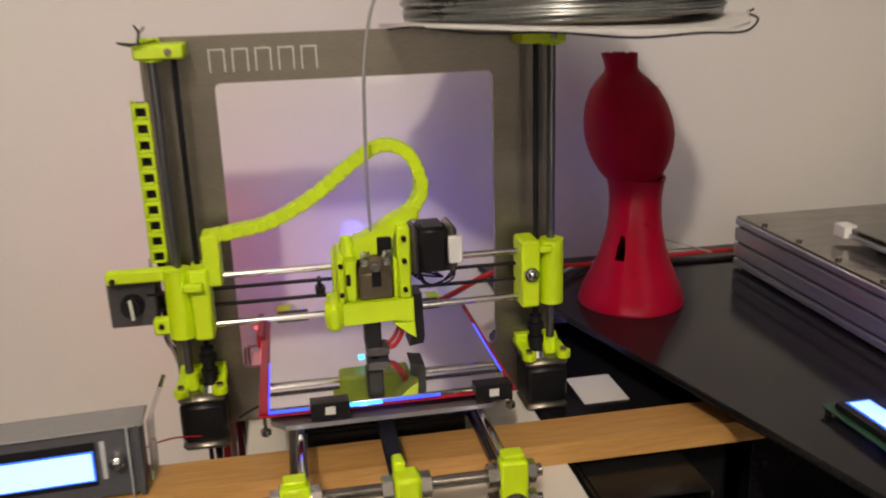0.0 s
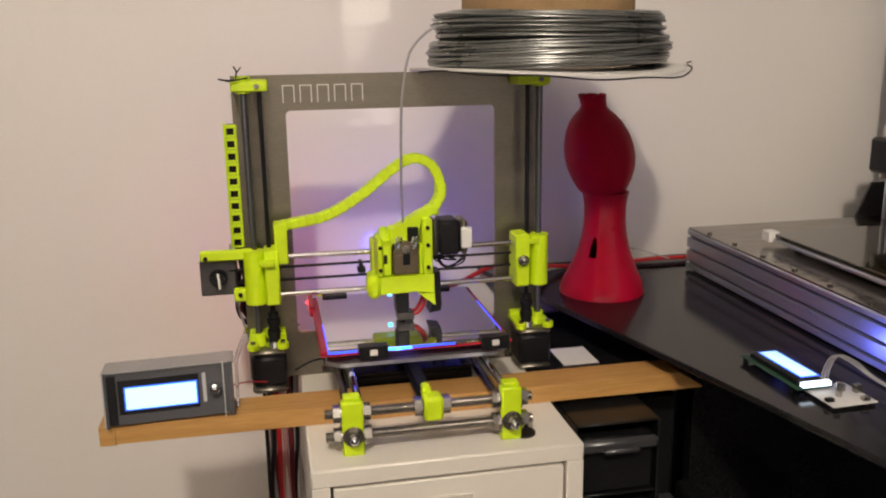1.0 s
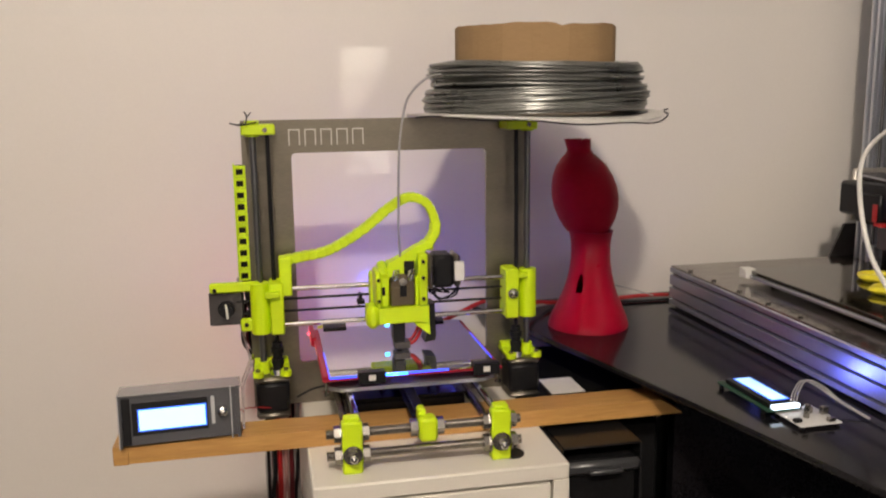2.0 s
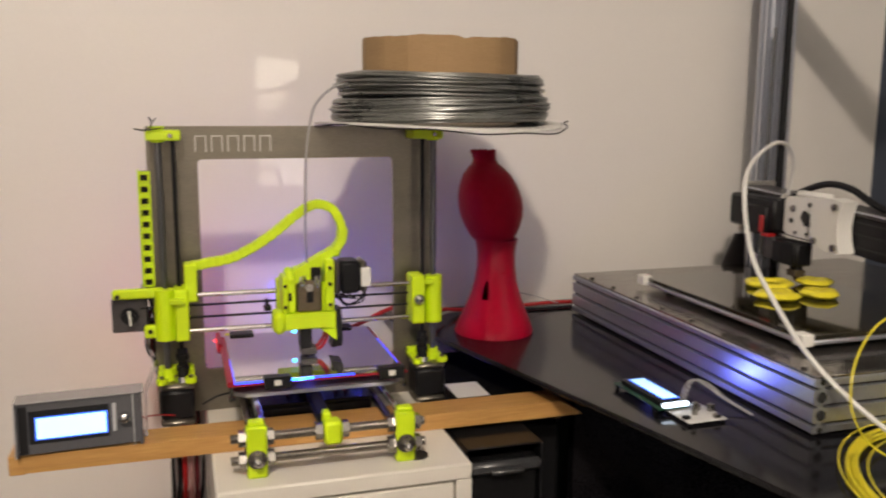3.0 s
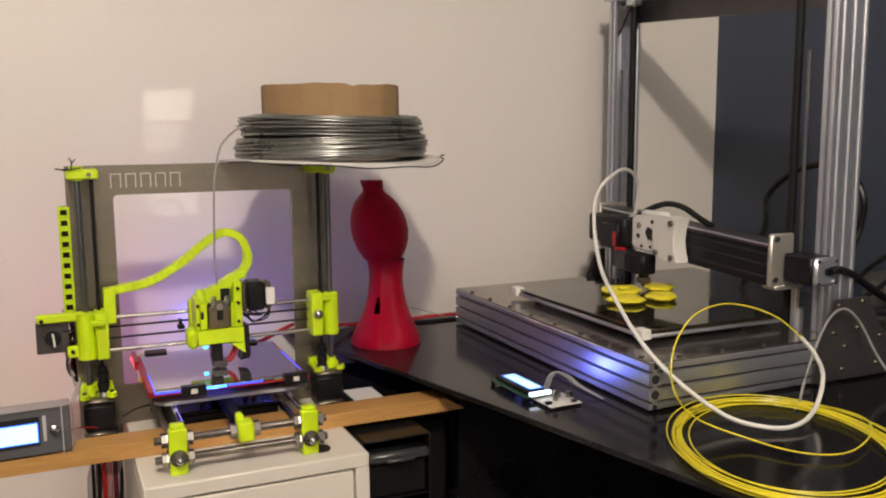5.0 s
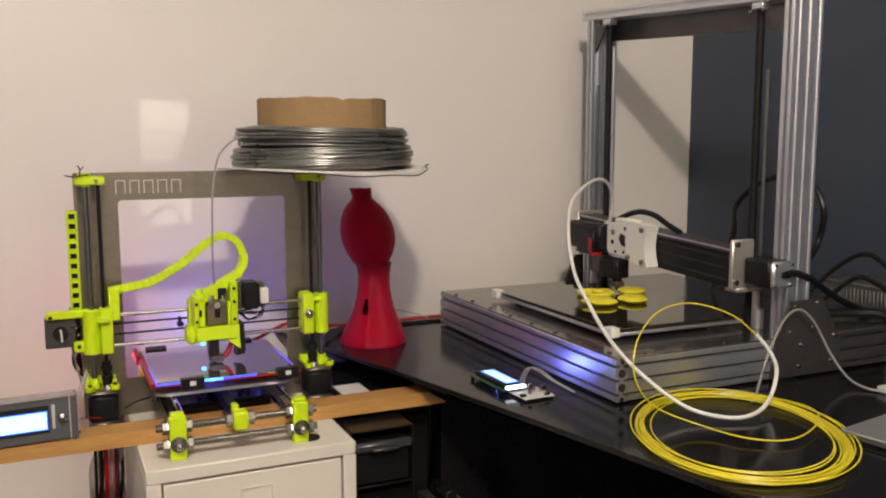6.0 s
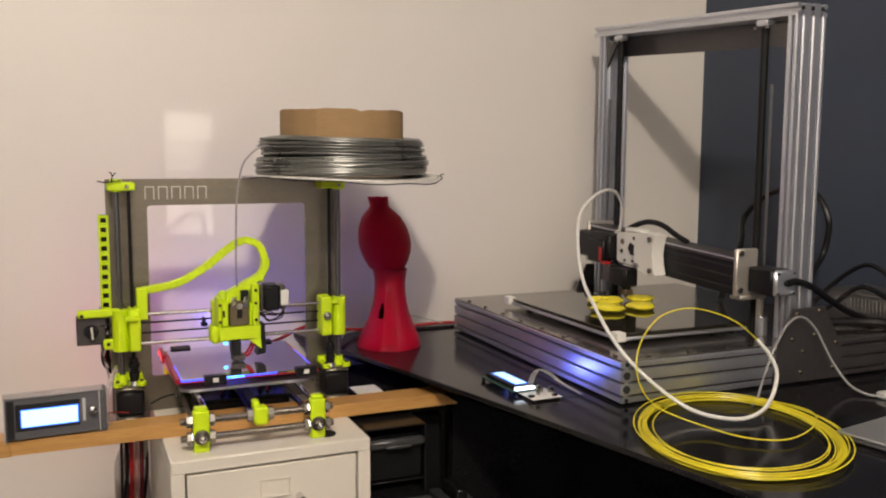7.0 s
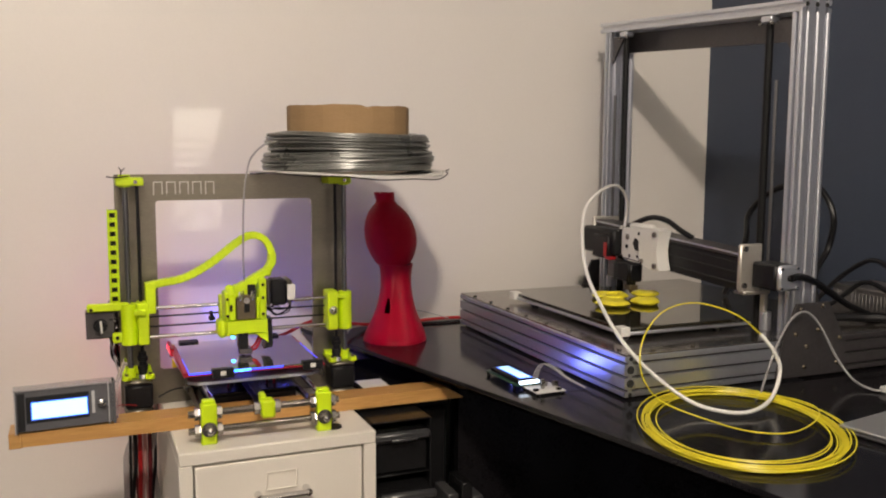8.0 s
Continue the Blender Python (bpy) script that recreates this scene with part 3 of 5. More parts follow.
part("cable_tie", Mesh().tube(curve([(-0.184, -0.046, FT - 0.004), (-0.196, -0.030, FT - 0.002), (-0.186, -0.016, FT - 0.004), (-0.170, -0.020, FT - 0.002), (-0.166, -0.040, FT - 0.001), (-0.184, -0.046, FT - 0.004)], 6), 0.0009, 6).tube(curve([(-0.178, -0.046, FT - 0.004), (-0.176, -0.047, FT + 0.006), (-0.179, -0.047, FT + 0.012)], 4), 0.0009, 6).tube(curve([(-0.176, -0.047, FT + 0.005), (-0.171, -0.047, FT + 0.011)], 3), 0.0008, 6), BLACK, pr)

# x axis
XY, ZA, ZB = -0.036, 0.857, 0.812
for z in (ZA, ZB):
    part("cross_rod", Mesh().cyl((-0.150, XY, z), (0.158, XY, z), 0.0032, 16), CHROME, pr)
for z, y in ((0.842, -0.026), (0.826, -0.024)):
    part("belt", Mesh().box(-0.200, 0.150, y - 0.003, y + 0.003, z - 0.0009, z + 0.0009, 0.0002), RUBBER, pr)
xl = Mesh().cyl((-0.171, ZY - 0.004, 0.803), (-0.171, ZY - 0.004, 0.866), 0.0122, 24).box(-0.175, -0.158, -0.036, -0.026, 0.805, 0.864, 0.001)
xl.box(-0.160, -0.143, -0.052, -0.018, 0.803, 0.868, 0.002)
xl.box(-0.165, -0.148, -0.060, -0.051, 0.851, 0.858, 0.001)
xle = part("left_carriage", xl, NEON, pr)
part("motor_arm", Mesh().box(-0.231, -0.171, -0.038, -0.028, 0.856, 0.868, 0.002), NEON, xle)
part("lower_arm", Mesh().box(-0.196, -0.171, -0.038, -0.028, 0.806, 0.822, 0.002), NEON, xle)
part("chain_post", Mesh().box(-0.147, -0.132, -0.046, -0.020, 0.850, 0.897, 0.0015), NEON, xle)
part("screw", Mesh().cyl((-0.225, -0.038, 0.860), (-0.225, -0.0405, 0.860), 0.0026, 10), BLACK, xle)
part("screw", Mesh().cyl((-0.189, -0.038, 0.815), (-0.189, -0.0405, 0.815), 0.0026, 10), BLACK, xle)
xm = part("x_motor", Mesh().box(-0.233, -0.192, -0.024, 0.014, 0.813, 0.855, 0.004), BLACK, pr, "black stepper motor with grey face")
part("motor_face", Mesh().box(-0.233, -0.192, -0.0275, -0.024, 0.813, 0.855, 0.004), DARKPLATE, xm)
part("pulley", Mesh().cyl((-0.2125, -0.0275, 0.834), (-0.2125, -0.040, 0.834), 0.0085, 18).cyl((-0.2125, -0.0275, 0.834), (-0.2125, -0.030, 0.834), 0.0105, 18), BLACK, xm)
# white stub paints the specular spot on the pulley
part("pulley_glint", Mesh().tube(curve([(-0.2125, -0.0415, 0.843), (-0.2115, -0.0425, 0.834), (-0.2110, -0.0425, 0.825)], 4), 0.0015, 6), WHITE, xm)
xr = Mesh().cyl((0.1715, ZY - 0.004, 0.803), (0.1715, ZY - 0.004, 0.866), 0.0112, 24)
xr.box(0.138, 0.156, -0.050, -0.018, 0.804, 0.869, 0.002).box(0.150, 0.1715, -0.030, -0.018, 0.806, 0.862, 0.0015)
xr.box(0.152, 0.168, -0.048, -0.040, 0.856, 0.863, 0.001)
xre = part("right_carriage", xr, NEON, pr)
part("bolt", Mesh().cyl((0.1465, -0.050, 0.838), (0.1465, -0.055, 0.838), 0.0068, 20).ball((0.1465, -0.055, 0.838), 0.0052, 14), CHROME, xre, "large domed bolt head")

# extruder on the cross rods
bar = Mesh().prism([(0.8160, -0.043), (0.8360, -0.043), (0.8365, 0.031), (0.8150, 0.031), (0.8175, 0.012), (0.8165, -0.020)], "y", -0.083, -0.048)
ex = part("extruder_base", bar, NEON, pr)
part("base_lug", Mesh().box(-0.046, -0.031, -0.090, -0.060, 0.8125, 0.8395, 0.005), NEON, ex)
cheek = Mesh().box(-0.034, -0.0275, -0.086, -0.048, 0.8368, 0.882, 0.002).box(-0.0275, -0.0170, -0.080, -0.048, 0.8368, 0.876, 0.002).cyl((-0.0225, -0.080, 0.873), (-0.0225, -0.050, 0.884), 0.0062, 16)
part("left_cheek", cheek, NEON, ex)
part("right_cheek", Mesh().box(0.0185, 0.0300, -0.084, -0.050, 0.8368, 0.902, 0.002).box(0.0150, 0.0185, -0.080, -0.050, 0.8368, 0.872, 0.001), NEON, ex)
part("hook", Mesh().prism([(0.8148, 0.031), (0.800, 0.032), (0.804, 0.026), (0.8148, 0.013)], "y", -0.084, -0.066), NEON, ex)
part("back_plate", Mesh().box(-0.0168, 0.0148, -0.056, -0.048, 0.8368, 0.890, 0.001), NEON, ex)
part("chain_bridge", Mesh().prism([(0.872, -0.018), (0.889, -0.018), (0.897, -0.002), (0.908, 0.016), (0.914, 0.030), (0.906, 0.034), (0.895, 0.0180), (0.880, 0.0145), (0.874, -0.004)], "y", -0.073, -0.0565), NEON, ex)
part("hinge_boss", Mesh().cyl((-0.0165, -0.066, 0.884), (0.0145, -0.066, 0.893), 0.0060, 16), NEON, ex)
part("chain_socket", Mesh().box(0.0255, 0.0405, -0.070, -0.052, 0.9025, 0.914, 0.002), NEON, ex)
part("carriage_plate", Mesh().box(-0.036, 0.030, -0.048, -0.022, 0.806, 0.872, 0.002), NEON, pr)
blk = Mesh().box(-0.0160, 0.0145, -0.080, -0.0565, 0.8368, 0.862, 0.002).cyl((-0.0008, -0.079, 0.862), (-0.0008, -0.057, 0.862), 0.0145, 28)
idl = part("idler_block", blk, BRONZE, ex, "brown metal drive block with a square hole")
# thin black plate drawn for the dark inside of the hole
part("square_hole", Mesh().box(-0.0042, 0.0040, -0.0806, -0.0796, 0.849, 0.8625, 0.0002), BLACK, idl)
part("drive_gear", Mesh().cyl((-0.0008, -0.0792, 0.868), (-0.0008, -0.0835, 0.868), 0.0048, 18).cyl((-0.0008, -0.0835, 0.868), (-0.0008, -0.0850, 0.868), 0.0026, 12), CHROME, idl, "bright steel drive gear")
# solid black block drawn for the shaded gap
part("dark_gap", Mesh().box(0.0020, 0.0146, -0.078, -0.0740, 0.8755, 0.892, 0.001), BLACK, ex)
for dx in (-0.010, 0.009):
    part("spring", Mesh().tube([(dx + 0.0034 * math.cos(a), -0.079 - 0.0003 * i, 0.870 + 0.0034 * math.sin(a) + 0.0003 * i) for i, a in enumerate([k * 0.6 for k in range(44)])], 0.0009, 5), CHROME, ex)
for x, z in ((-0.0308, 0.872), (-0.0308, 0.846), (0.024, 0.892), (0.024, 0.872), (0.024, 0.846)):
    part("screw", Mesh().cyl((x, -0.082, z), (x, -0.0875, z), 0.0022, 10), BLACK, ex)
part("slot", Mesh().box(-0.0262, -0.0225, -0.0815, -0.0795, 0.852, 0.862, 0.0004), BLACK, ex)
part("belt_clip", Mesh().box(-0.052, -0.043, -0.040, -0.026, 0.832, 0.838, 0.001).box(-0.050, -0.046, -0.040, -0.026, 0.838, 0.846, 0.001), BLACK, ex)
em = part("extruder_motor", Mesh().box(0.038, 0.064, -0.0795, -0.0425, 0.8565, 0.8975, 0.004), BLACK, pr, "black stepper motor lying on its side")
part("motor_cap", Mesh().box(0.0305, 0.038, -0.080, -0.042, 0.856, 0.898, 0.004), ALU, em)
part("motor_base", Mesh().box(0.064, 0.072, -0.080, -0.042, 0.856, 0.898, 0.004), ALU, em)
part("plug", Mesh().box(0.063, 0.0755, -0.0865, -0.0802, 0.866, 0.890, 0.0010), WHITE, em, "white connector")
for k, (a, b) in enumerate(((0.034, 0.838), (0.040, 0.832), (0.030, 0.845))):
    part("motor_wire", Mesh().tube(curve([(0.072, -0.066, 0.868), (0.070, -0.062, 0.852 - 0.004 * k), (0.056 - 0.004 * k, -0.058, 0.838), (a + 0.008, -0.058, b + 0.006), (a + 0.002, -0.055, 0.850), (0.050, -0.058, 0.853 - 0.003 * k), (0.062, -0.060, 0.846)], 8), 0.0010, 6), BLACK, em)
hm = Mesh().box(-0.0125, 0.0020, -0.076, -0.054, 0.7900, 0.8160, 0.0015).cyl((-0.004, -0.064, 0.7788), (-0.004, -0.064, 0.781), 0.0012, 12, 0.0045)
hot = part("hot_end", hm, BLACK, pr)
part("heater_block", Mesh().box(-0.0115, 0.0085, -0.074, -0.056, 0.7808, 0.7898, 0.001), DARKPLATE, hot, "dull metal heater block")
duct = Mesh().prism([(0.836, 0.0315), (0.836, 0.0400), (0.796, 0.0415), (0.789, 0.0400), (0.787, 0.0270), (0.799, 0.0300)][::-1], "y", -0.072, -0.046)
part("fan_duct", duct, BLACK, pr)
part("heater_wire", Mesh().tube(curve([(0.006, -0.066, 0.786), (0.014, -0.068, 0.788), (0.022, -0.066, 0.800), (0.026, -0.060, 0.818)], 6), 0.0023, 6), REDWIRE, hot)
part("heater_wire", Mesh().tube(curve([(0.006, -0.060, 0.787), (0.013, -0.061, 0.791), (0.021, -0.058, 0.804), (0.024, -0.054, 0.818)], 6), 0.0020, 6), REDWIRE, hot)
part("led", Mesh().box(-0.0158, -0.0102, -0.0225, -0.0175, 0.7962, 0.8004, 0.0008), CYANLED, pr, "lit blue LED")

# cable chain over the cross rods
links = curve([(-0.139, -0.034, 0.893), (-0.120, -0.034, 0.896), (-0.085, -0.034, 0.903), (-0.045, -0.036, 0.925), (-0.010, -0.040, 0.953), (0.014, -0.044, 0.966), (0.034, -0.048, 0.960), (0.044, -0.052, 0.942), (0.044, -0.056, 0.924), (0.034, -0.061, 0.909)], 24)
length = [0.0]
for a, b in zip(links, links[1:]):
    length.append(length[-1] + (b - a).length)
chain = part("cable_chain", Mesh().box(-0.141, -0.133, -0.044, -0.024, 0.885, 0.898, 0.001), NEON, pr)
link_mesh = Mesh().box(-0.0050, 0.0050, -0.008, 0.008, -0.0056, 0.0056, 0.0012).box(-0.0078, 0.0078, -0.0074, 0.0074, -0.0047, 0.0047, 0.001).data("chain_link")
link_mesh.materials.append(NEON)
count = 25
for k in range(count):
    s = length[-1] * (k + 0.5) / count
    i = max(j for j in range(len(length)) if length[j] <= s)
    i = min(i, len(links) - 2)
    p, d = links[i], (links[i + 1] - links[i]).normalized()
    rot = Matrix((d, Vector((0, 1, 0)), d.cross(Vector((0, 1, 0))))).transposed().to_4x4()
    ob = new("chain_link", link_mesh)
    ob.parent = chain
    ob.matrix_local = Matrix.Translation(p - Vector((0, 0, CT))) @ rot

# upright cable chain behind the left column
vch = part("upright_chain", Mesh().box(-0.1965, -0.1955, -0.004, 0.009, 0.862, 1.010, 0.0003), NEON, pr)
vl = Mesh().box(-0.0075, -0.0042, -0.006, 0.007, -0.0071, 0.0071, 0.0008).box(0.0042, 0.0075, -0.006, 0.007, -0.0071, 0.0071, 0.0008).box(-0.0044, 0.0044, -0.006, -0.004, 0.0028, 0.0071, 0.0004).box(-0.0044, 0.0044, -0.006, -0.004, -0.0071, -0.0045, 0.0004).data("upright_link")
vl.materials.append(NEON)
vb = Mesh().box(-0.0042, 0.0042, 0.002, 0.0065, -0.0071, 0.0071, 0.0004).data("dark_core")
vb.materials.append(BLACK)
for k in range(10):
    for nm, me in (("upright_link", vl), ("dark_core", vb)):
        ob = new(nm, me)
        ob.parent = vch
        ob.location = (-0.189 + 0.0003 * k * 0, 0.004, 0.8700 - CT + 0.0145 * k)

# y axis: rods, corners, bed
FY, FX = -0.226, 0.0815
for sx in (-1, 1):
    x = sx * FX
    cn = part("corner_bracket", Mesh().box(x - 0.0108, x + 0.0108, FY - 0.007, FY + 0.008, CT, CT + 0.058, 0.002).box(x - 0.0085, x + 0.0085, FY - 0.004, FY + 0.009, CT + 0.058, CT + 0.0625, 0.001), NEON, pr)
    part("long_threaded_rod", Mesh().cyl((x, FY - 0.016, CT + 0.022), (x, 0.150, CT + 0.022), 0.005, 14), THREAD, pr)
    part("end_nut", Mesh().cyl((x, FY - 0.015, CT + 0.022), (x, FY - 0.007, CT + 0.022), 0.0082, 6), ZINC, cn)
    part("washer", Mesh().cyl((x, FY - 0.0082, CT + 0.022), (x, FY - 0.0068, CT + 0.022), 0.0105, 20), ZINC, cn)
    part("rod_tip", Mesh().cyl((x, FY - 0.019, CT + 0.022), (x, FY - 0.015, CT + 0.022), 0.005, 14).ball((x, FY - 0.0185, CT + 0.022), 0.0046, 14), CHROME, cn)
    part("bed_rod", Mesh().cyl((x * 0.92, FY + 0.004, CT + 0.0575), (x * 0.92, 0.150, CT + 0.0575), 0.004, 14), CHROME, pr)
    part("rear_bracket", Mesh().box(x - 0.0115, x + 0.0115, 0.137, 0.160, CT, CT + 0.060, 0.002), NEON, pr)
    for z, y in ((0.018, FY + 0.002), (0.041, FY + 0.006)):
        for dx in (-1, 1):
            a = x + dx * 0.0108
            part("hex_nut", Mesh().cyl((a, y, CT + z + 0.001), (a + dx * 0.008, y, CT + z + 0.001), 0.0092, 6), ZINC, cn)
            part("washer", Mesh().cyl((a, y, CT + z + 0.001), (a + dx * 0.0015, y, CT + z + 0.001), 0.0118, 20), ZINC, cn)
    part("frame_clamp", Mesh().cyl((x, -0.010, CT + 0.022), (x, -0.001, CT + 0.022), 0.0095, 6), ZINC, pr)
part("foot_pad", Mesh().cyl((FX + 0.016, FY + 0.006, CT), (FX + 0.016, FY + 0.006, CT + 0.002), 0.013, 20), RUBBER, pr)
for z, y in ((0.019, FY + 0.002), (0.042, FY + 0.006)):
    part("cross_threaded_rod", Mesh().cyl((-FX - 0.027, y, CT + z), (FX + 0.024, y, CT + z), 0.005, 14), THREAD, pr)
bt = part("belt_tensioner", Mesh().box(-0.009, 0.011, FY - 0.006, FY + 0.016, CT + 0.028, CT + 0.054, 0.003).box(-0.008, 0.001, FY + 0.010, FY + 0.026, CT + 0.046, CT + 0.060, 0.002), NEON, pr)
for a, b in ((-0.018, -0.010), (0.011, 0.019)):
    part("hex_nut", Mesh().cyl((a, FY + 0.006, CT + 0.042), (b, FY + 0.006, CT + 0.042), 0.0098, 6), ZINC, bt)
part("bed_belt", Mesh().box(-0.010, 0.002, FY + 0.022, 0.150, CT + 0.0540, CT + 0.0555, 0.0003).box(-0.010, 0.002, FY + 0.022, 0.150, CT + 0.040, CT + 0.0415, 0.0003), RUBBER, pr)
BY0, BY1, BZ = -0.153, 0.060, 0.7785
carr = Mesh().prism([(-0.098, BY0 + 0.012), (-0.086, BY0 + 0.001), (0.082, BY0 + 0.001), (0.098, BY0 + 0.012), (0.104, BY1), (-0.104, BY1)], "z", CT + 0.0638, CT + 0.0680)
carr.box(-0.045, 0.045, BY0 + 0.05, BY1 - 0.02, CT + 0.060, CT + 0.0636, 0.001)
part("bed_carriage", carr, EXTR, pr, "grey aluminium carriage plate")
for sx in (-1, 1):
    part("bearing", Mesh().cyl((sx * FX * 0.92, -0.10, CT + 0.0570), (sx * FX * 0.92, -0.07, CT + 0.0570), 0.0073, 16).cyl((sx * FX * 0.92, 0.0, CT + 0.0570), (sx * FX * 0.92, 0.03, CT + 0.0570), 0.0073, 16), CHROME, pr)
hb = part("heated_bed", Mesh().box(-0.106, 0.104, BY0 - 0.002, BY1 + 0.002, BZ - 0.0052, BZ - 0.0032, 0.0004), PCBRED, pr, "red heated bed board")
part("glass_plate", Mesh().box(-0.098, 0.098, BY0, BY1 - 0.004, BZ - 0.003, BZ, 0.0005), GLASSY, hb, "mirror-like glass plate")
for x, y in ((-0.102, BY0 + 0.003), (0.100, BY0 + 0.003), (-0.102, BY1 - 0.003), (0.100, BY1 - 0.003)):
    part("levelling_screw", Mesh().cyl((x, y, BZ - 0.024), (x, y, BZ - 0.002), 0.0016, 10).cyl((x, y, BZ - 0.022), (x, y, BZ - 0.018), 0.0042, 8), ZINC, hb)
for x, y, w in ((-0.050, BY0, 1), (0.084, BY0, 1), (-0.075, BY1 - 0.004, -1), (0.06, BY1 - 0.004, -1)):
    cl = part("binder_clip", Mesh().prism([(y - 0.006 * w, BZ - 0.010), (y + 0.010 * w, BZ + 0.0018), (y + 0.010 * w, BZ + 0.0026), (y - 0.006 * w, BZ + 0.0040)][::w], "x", x - 0.0155, x + 0.0155), BLACK, hb, "black binder clip")
    if w > 0:
        part("clip_tag", Mesh().box(x - 0.004, x + 0.004, y - 0.0066, y - 0.0059, BZ - 0.006, BZ + 0.0005, 0.0001), PAPER, cl)
part("side_connector", Mesh().box(-0.110, -0.103, -0.004, 0.060, BZ - 0.008, BZ + 0.0045, 0.0015), PCBRED, hb, "red ribbon connector")
part("side_rail", Mesh().box(-0.106, -0.0985, BY0 - 0.001, -0.004, BZ - 0.003, BZ + 0.001, 0.0008), PCBRED, hb)
for x0, x1, y0, y1 in ((-0.098, -0.067, BY0 - 0.0016, BY0 - 0.0004), (-0.006, 0.040, BY0 - 0.0016, BY0 - 0.0004), (0.0984, 0.0996, BY0 + 0.03, BY1 - 0.07), (-0.0984, -0.0974, BY0, -0.06)):
    part("lit_edge", Mesh().box(x0, x1, y0, y1, BZ - 0.0026, BZ + (0.0006 if x0 < -0.0983 else -0.0004), 0.0002), LITEDGE, hb, "glass edge glowing blue")
# emissive strip and spot paint the blue LED glow at the front glass edge
part("edge_glow", Mesh().box(-0.034, -0.008, BY0 - 0.0030, BY0 - 0.0004, BZ - 0.0030, BZ - 0.0006, 0.0003), BLUELED, hb, "blue glow at the glass edge")
part("edge_glint", Mesh().box(-0.026, -0.020, BY0 - 0.0036, BY0 - 0.0031, BZ - 0.0030, BZ - 0.0006, 0.0001), CYANLED, hb, "bright cyan spot at the glass edge")
part("red_led", Mesh().ball((-0.111, 0.030, BZ + 0.001), 0.0018, 8), REDLED, hb, "lit red LED")

# dark block with leads, added to darken the shaded space between the bed rods
case = thing("underbed_filler", (0, -0.05, CT), "flat black filler block under the printer bed", "case")
part("shell", Mesh().box(-0.070, 0.072, -0.098, -0.004, CT + 0.0005, CT + 0.030, 0.003), BLACK, case)
part("lid", Mesh().box(-0.072, 0.074, -0.100, -0.004, CT + 0.0302, CT + 0.0340, 0.0012), SMOKE, case, "glossy dark lid")
for k, (x, m) in enumerate(((-0.030, DARKWIRE), (0.030, DARKWIRE), (0.042, REDWIRE))):
    part("lead", Mesh().tube(curve([(x, -0.070, CT + 0.0340), (x + 0.004, -0.055, CT + 0.046), (x + 0.012, -0.030, CT + 0.044), (x + 0.014, -0.006, CT + 0.037)], 6), 0.0016, 6), m, case)

# ---- wires behind and below the printer ----
def cable(name, pts, r, material, label, steps=8):
    return solid(name, Mesh().tube(curve(pts, steps), r, 8), material, label, "cable", tuple(pts[0]))


for k in range(9):
    m = (BLACK, BLACK, DARKWIRE, REDWIRE, PINKWIRE, PINKWIRE, DARKWIRE, BLACK, GREYWIRE)[k]
    x = -0.172 + 0.0052 * k
    bow = 0.004 * math.sin(2.1 * k)
    cable("hanging_cable", [(-0.190 + 0.0030 * k, 0.014 + 0.003 * (k % 3), 0.83 - 0.012 * k), (-0.196 + 0.005 * k + bow, 0.030, 0.775), (x - 0.004 - bow, 0.045, 0.735), (x, 0.060 + 0.004 * (k % 4), 0.66), (x + bow, 0.070 + 0.003 * (k % 3), 0.58), (x - bow, 0.085, 0.45), (x + 0.01, 0.10, 0.02)], (0.0024, 0.0034, 0.0030, 0.0036, 0.0030)[k % 5], m, "bundled cable hanging down beside the cabinet")
for k in range(2):
    cable("thin_hanging_wire", [(-0.128 + 0.008 * k, 0.150, 0.712), (-0.134 + 0.004 * k, 0.178, 0.690), (-0.134 + 0.012 * k, 0.186, 0.60), (-0.130 + 0.020 * k, 0.190, 0.45), (-0.130 + 0.016 * k, 0.19, 0.004)], 0.0016, LEADGREY, "thin grey wire hanging behind the cabinet")
cable("loom", [(-0.190, 0.006, 0.866), (-0.186, 0.016, 0.835), (-0.180, 0.024, 0.800), (-0.178, 0.030, 0.760), (-0.172, 0.040, 0.72)], 0.0042, BLACK, "black cable loom behind the printer column")
cable("loom", [(-0.198, 0.004, 0.866), (-0.200, 0.010, 0.830), (-0.196, 0.020, 0.79), (-0.186, 0.030, 0.74)], 0.0015, GREYWIRE, "thin grey wire behind the printer column")
cable("red_wire", [(-0.15, -0.045, 0.706), (-0.19, -0.060, 0.716), (-0.215, -0.085, 0.718), (-0.20, -0.110, 0.7175)], 0.0008, REDWIRE, "thin red wire lying on the plank")
cable("black_wire", [(-0.132, -0.030, 0.714), (-0.110, -0.025, 0.722), (-0.085, -0.02, 0.722), (-0.05, -0.01, 0.71)], 0.0014, BLACK, "thin black motor wire")
cable("bed_cable", [(0.060, 0.062, 0.770), (0.100, 0.090, 0.775), (0.150, 0.105, 0.790), (0.200, 0.130, 0.780), (0.240, 0.180, 0.765), (0.30, 0.215, 0.752), (0.38, 0.225, 0.7495), (0.455, 0.225, 0.752), (0.52, 0.226, 0.750), (0.60, 0.226, 0.7495)], 0.0032, REDWIRE, "red power cable running behind the vase")
cable("bed_cable", [(0.190, 0.060, 0.752), (0.225, 0.13, 0.760), (0.250, 0.175, 0.758), (0.300, 0.225, 0.749), (0.38, 0.240, 0.751), (0.455, 0.236, 0.751)], 0.0022, GREYWIRE, "pale grey cable running behind the vase")
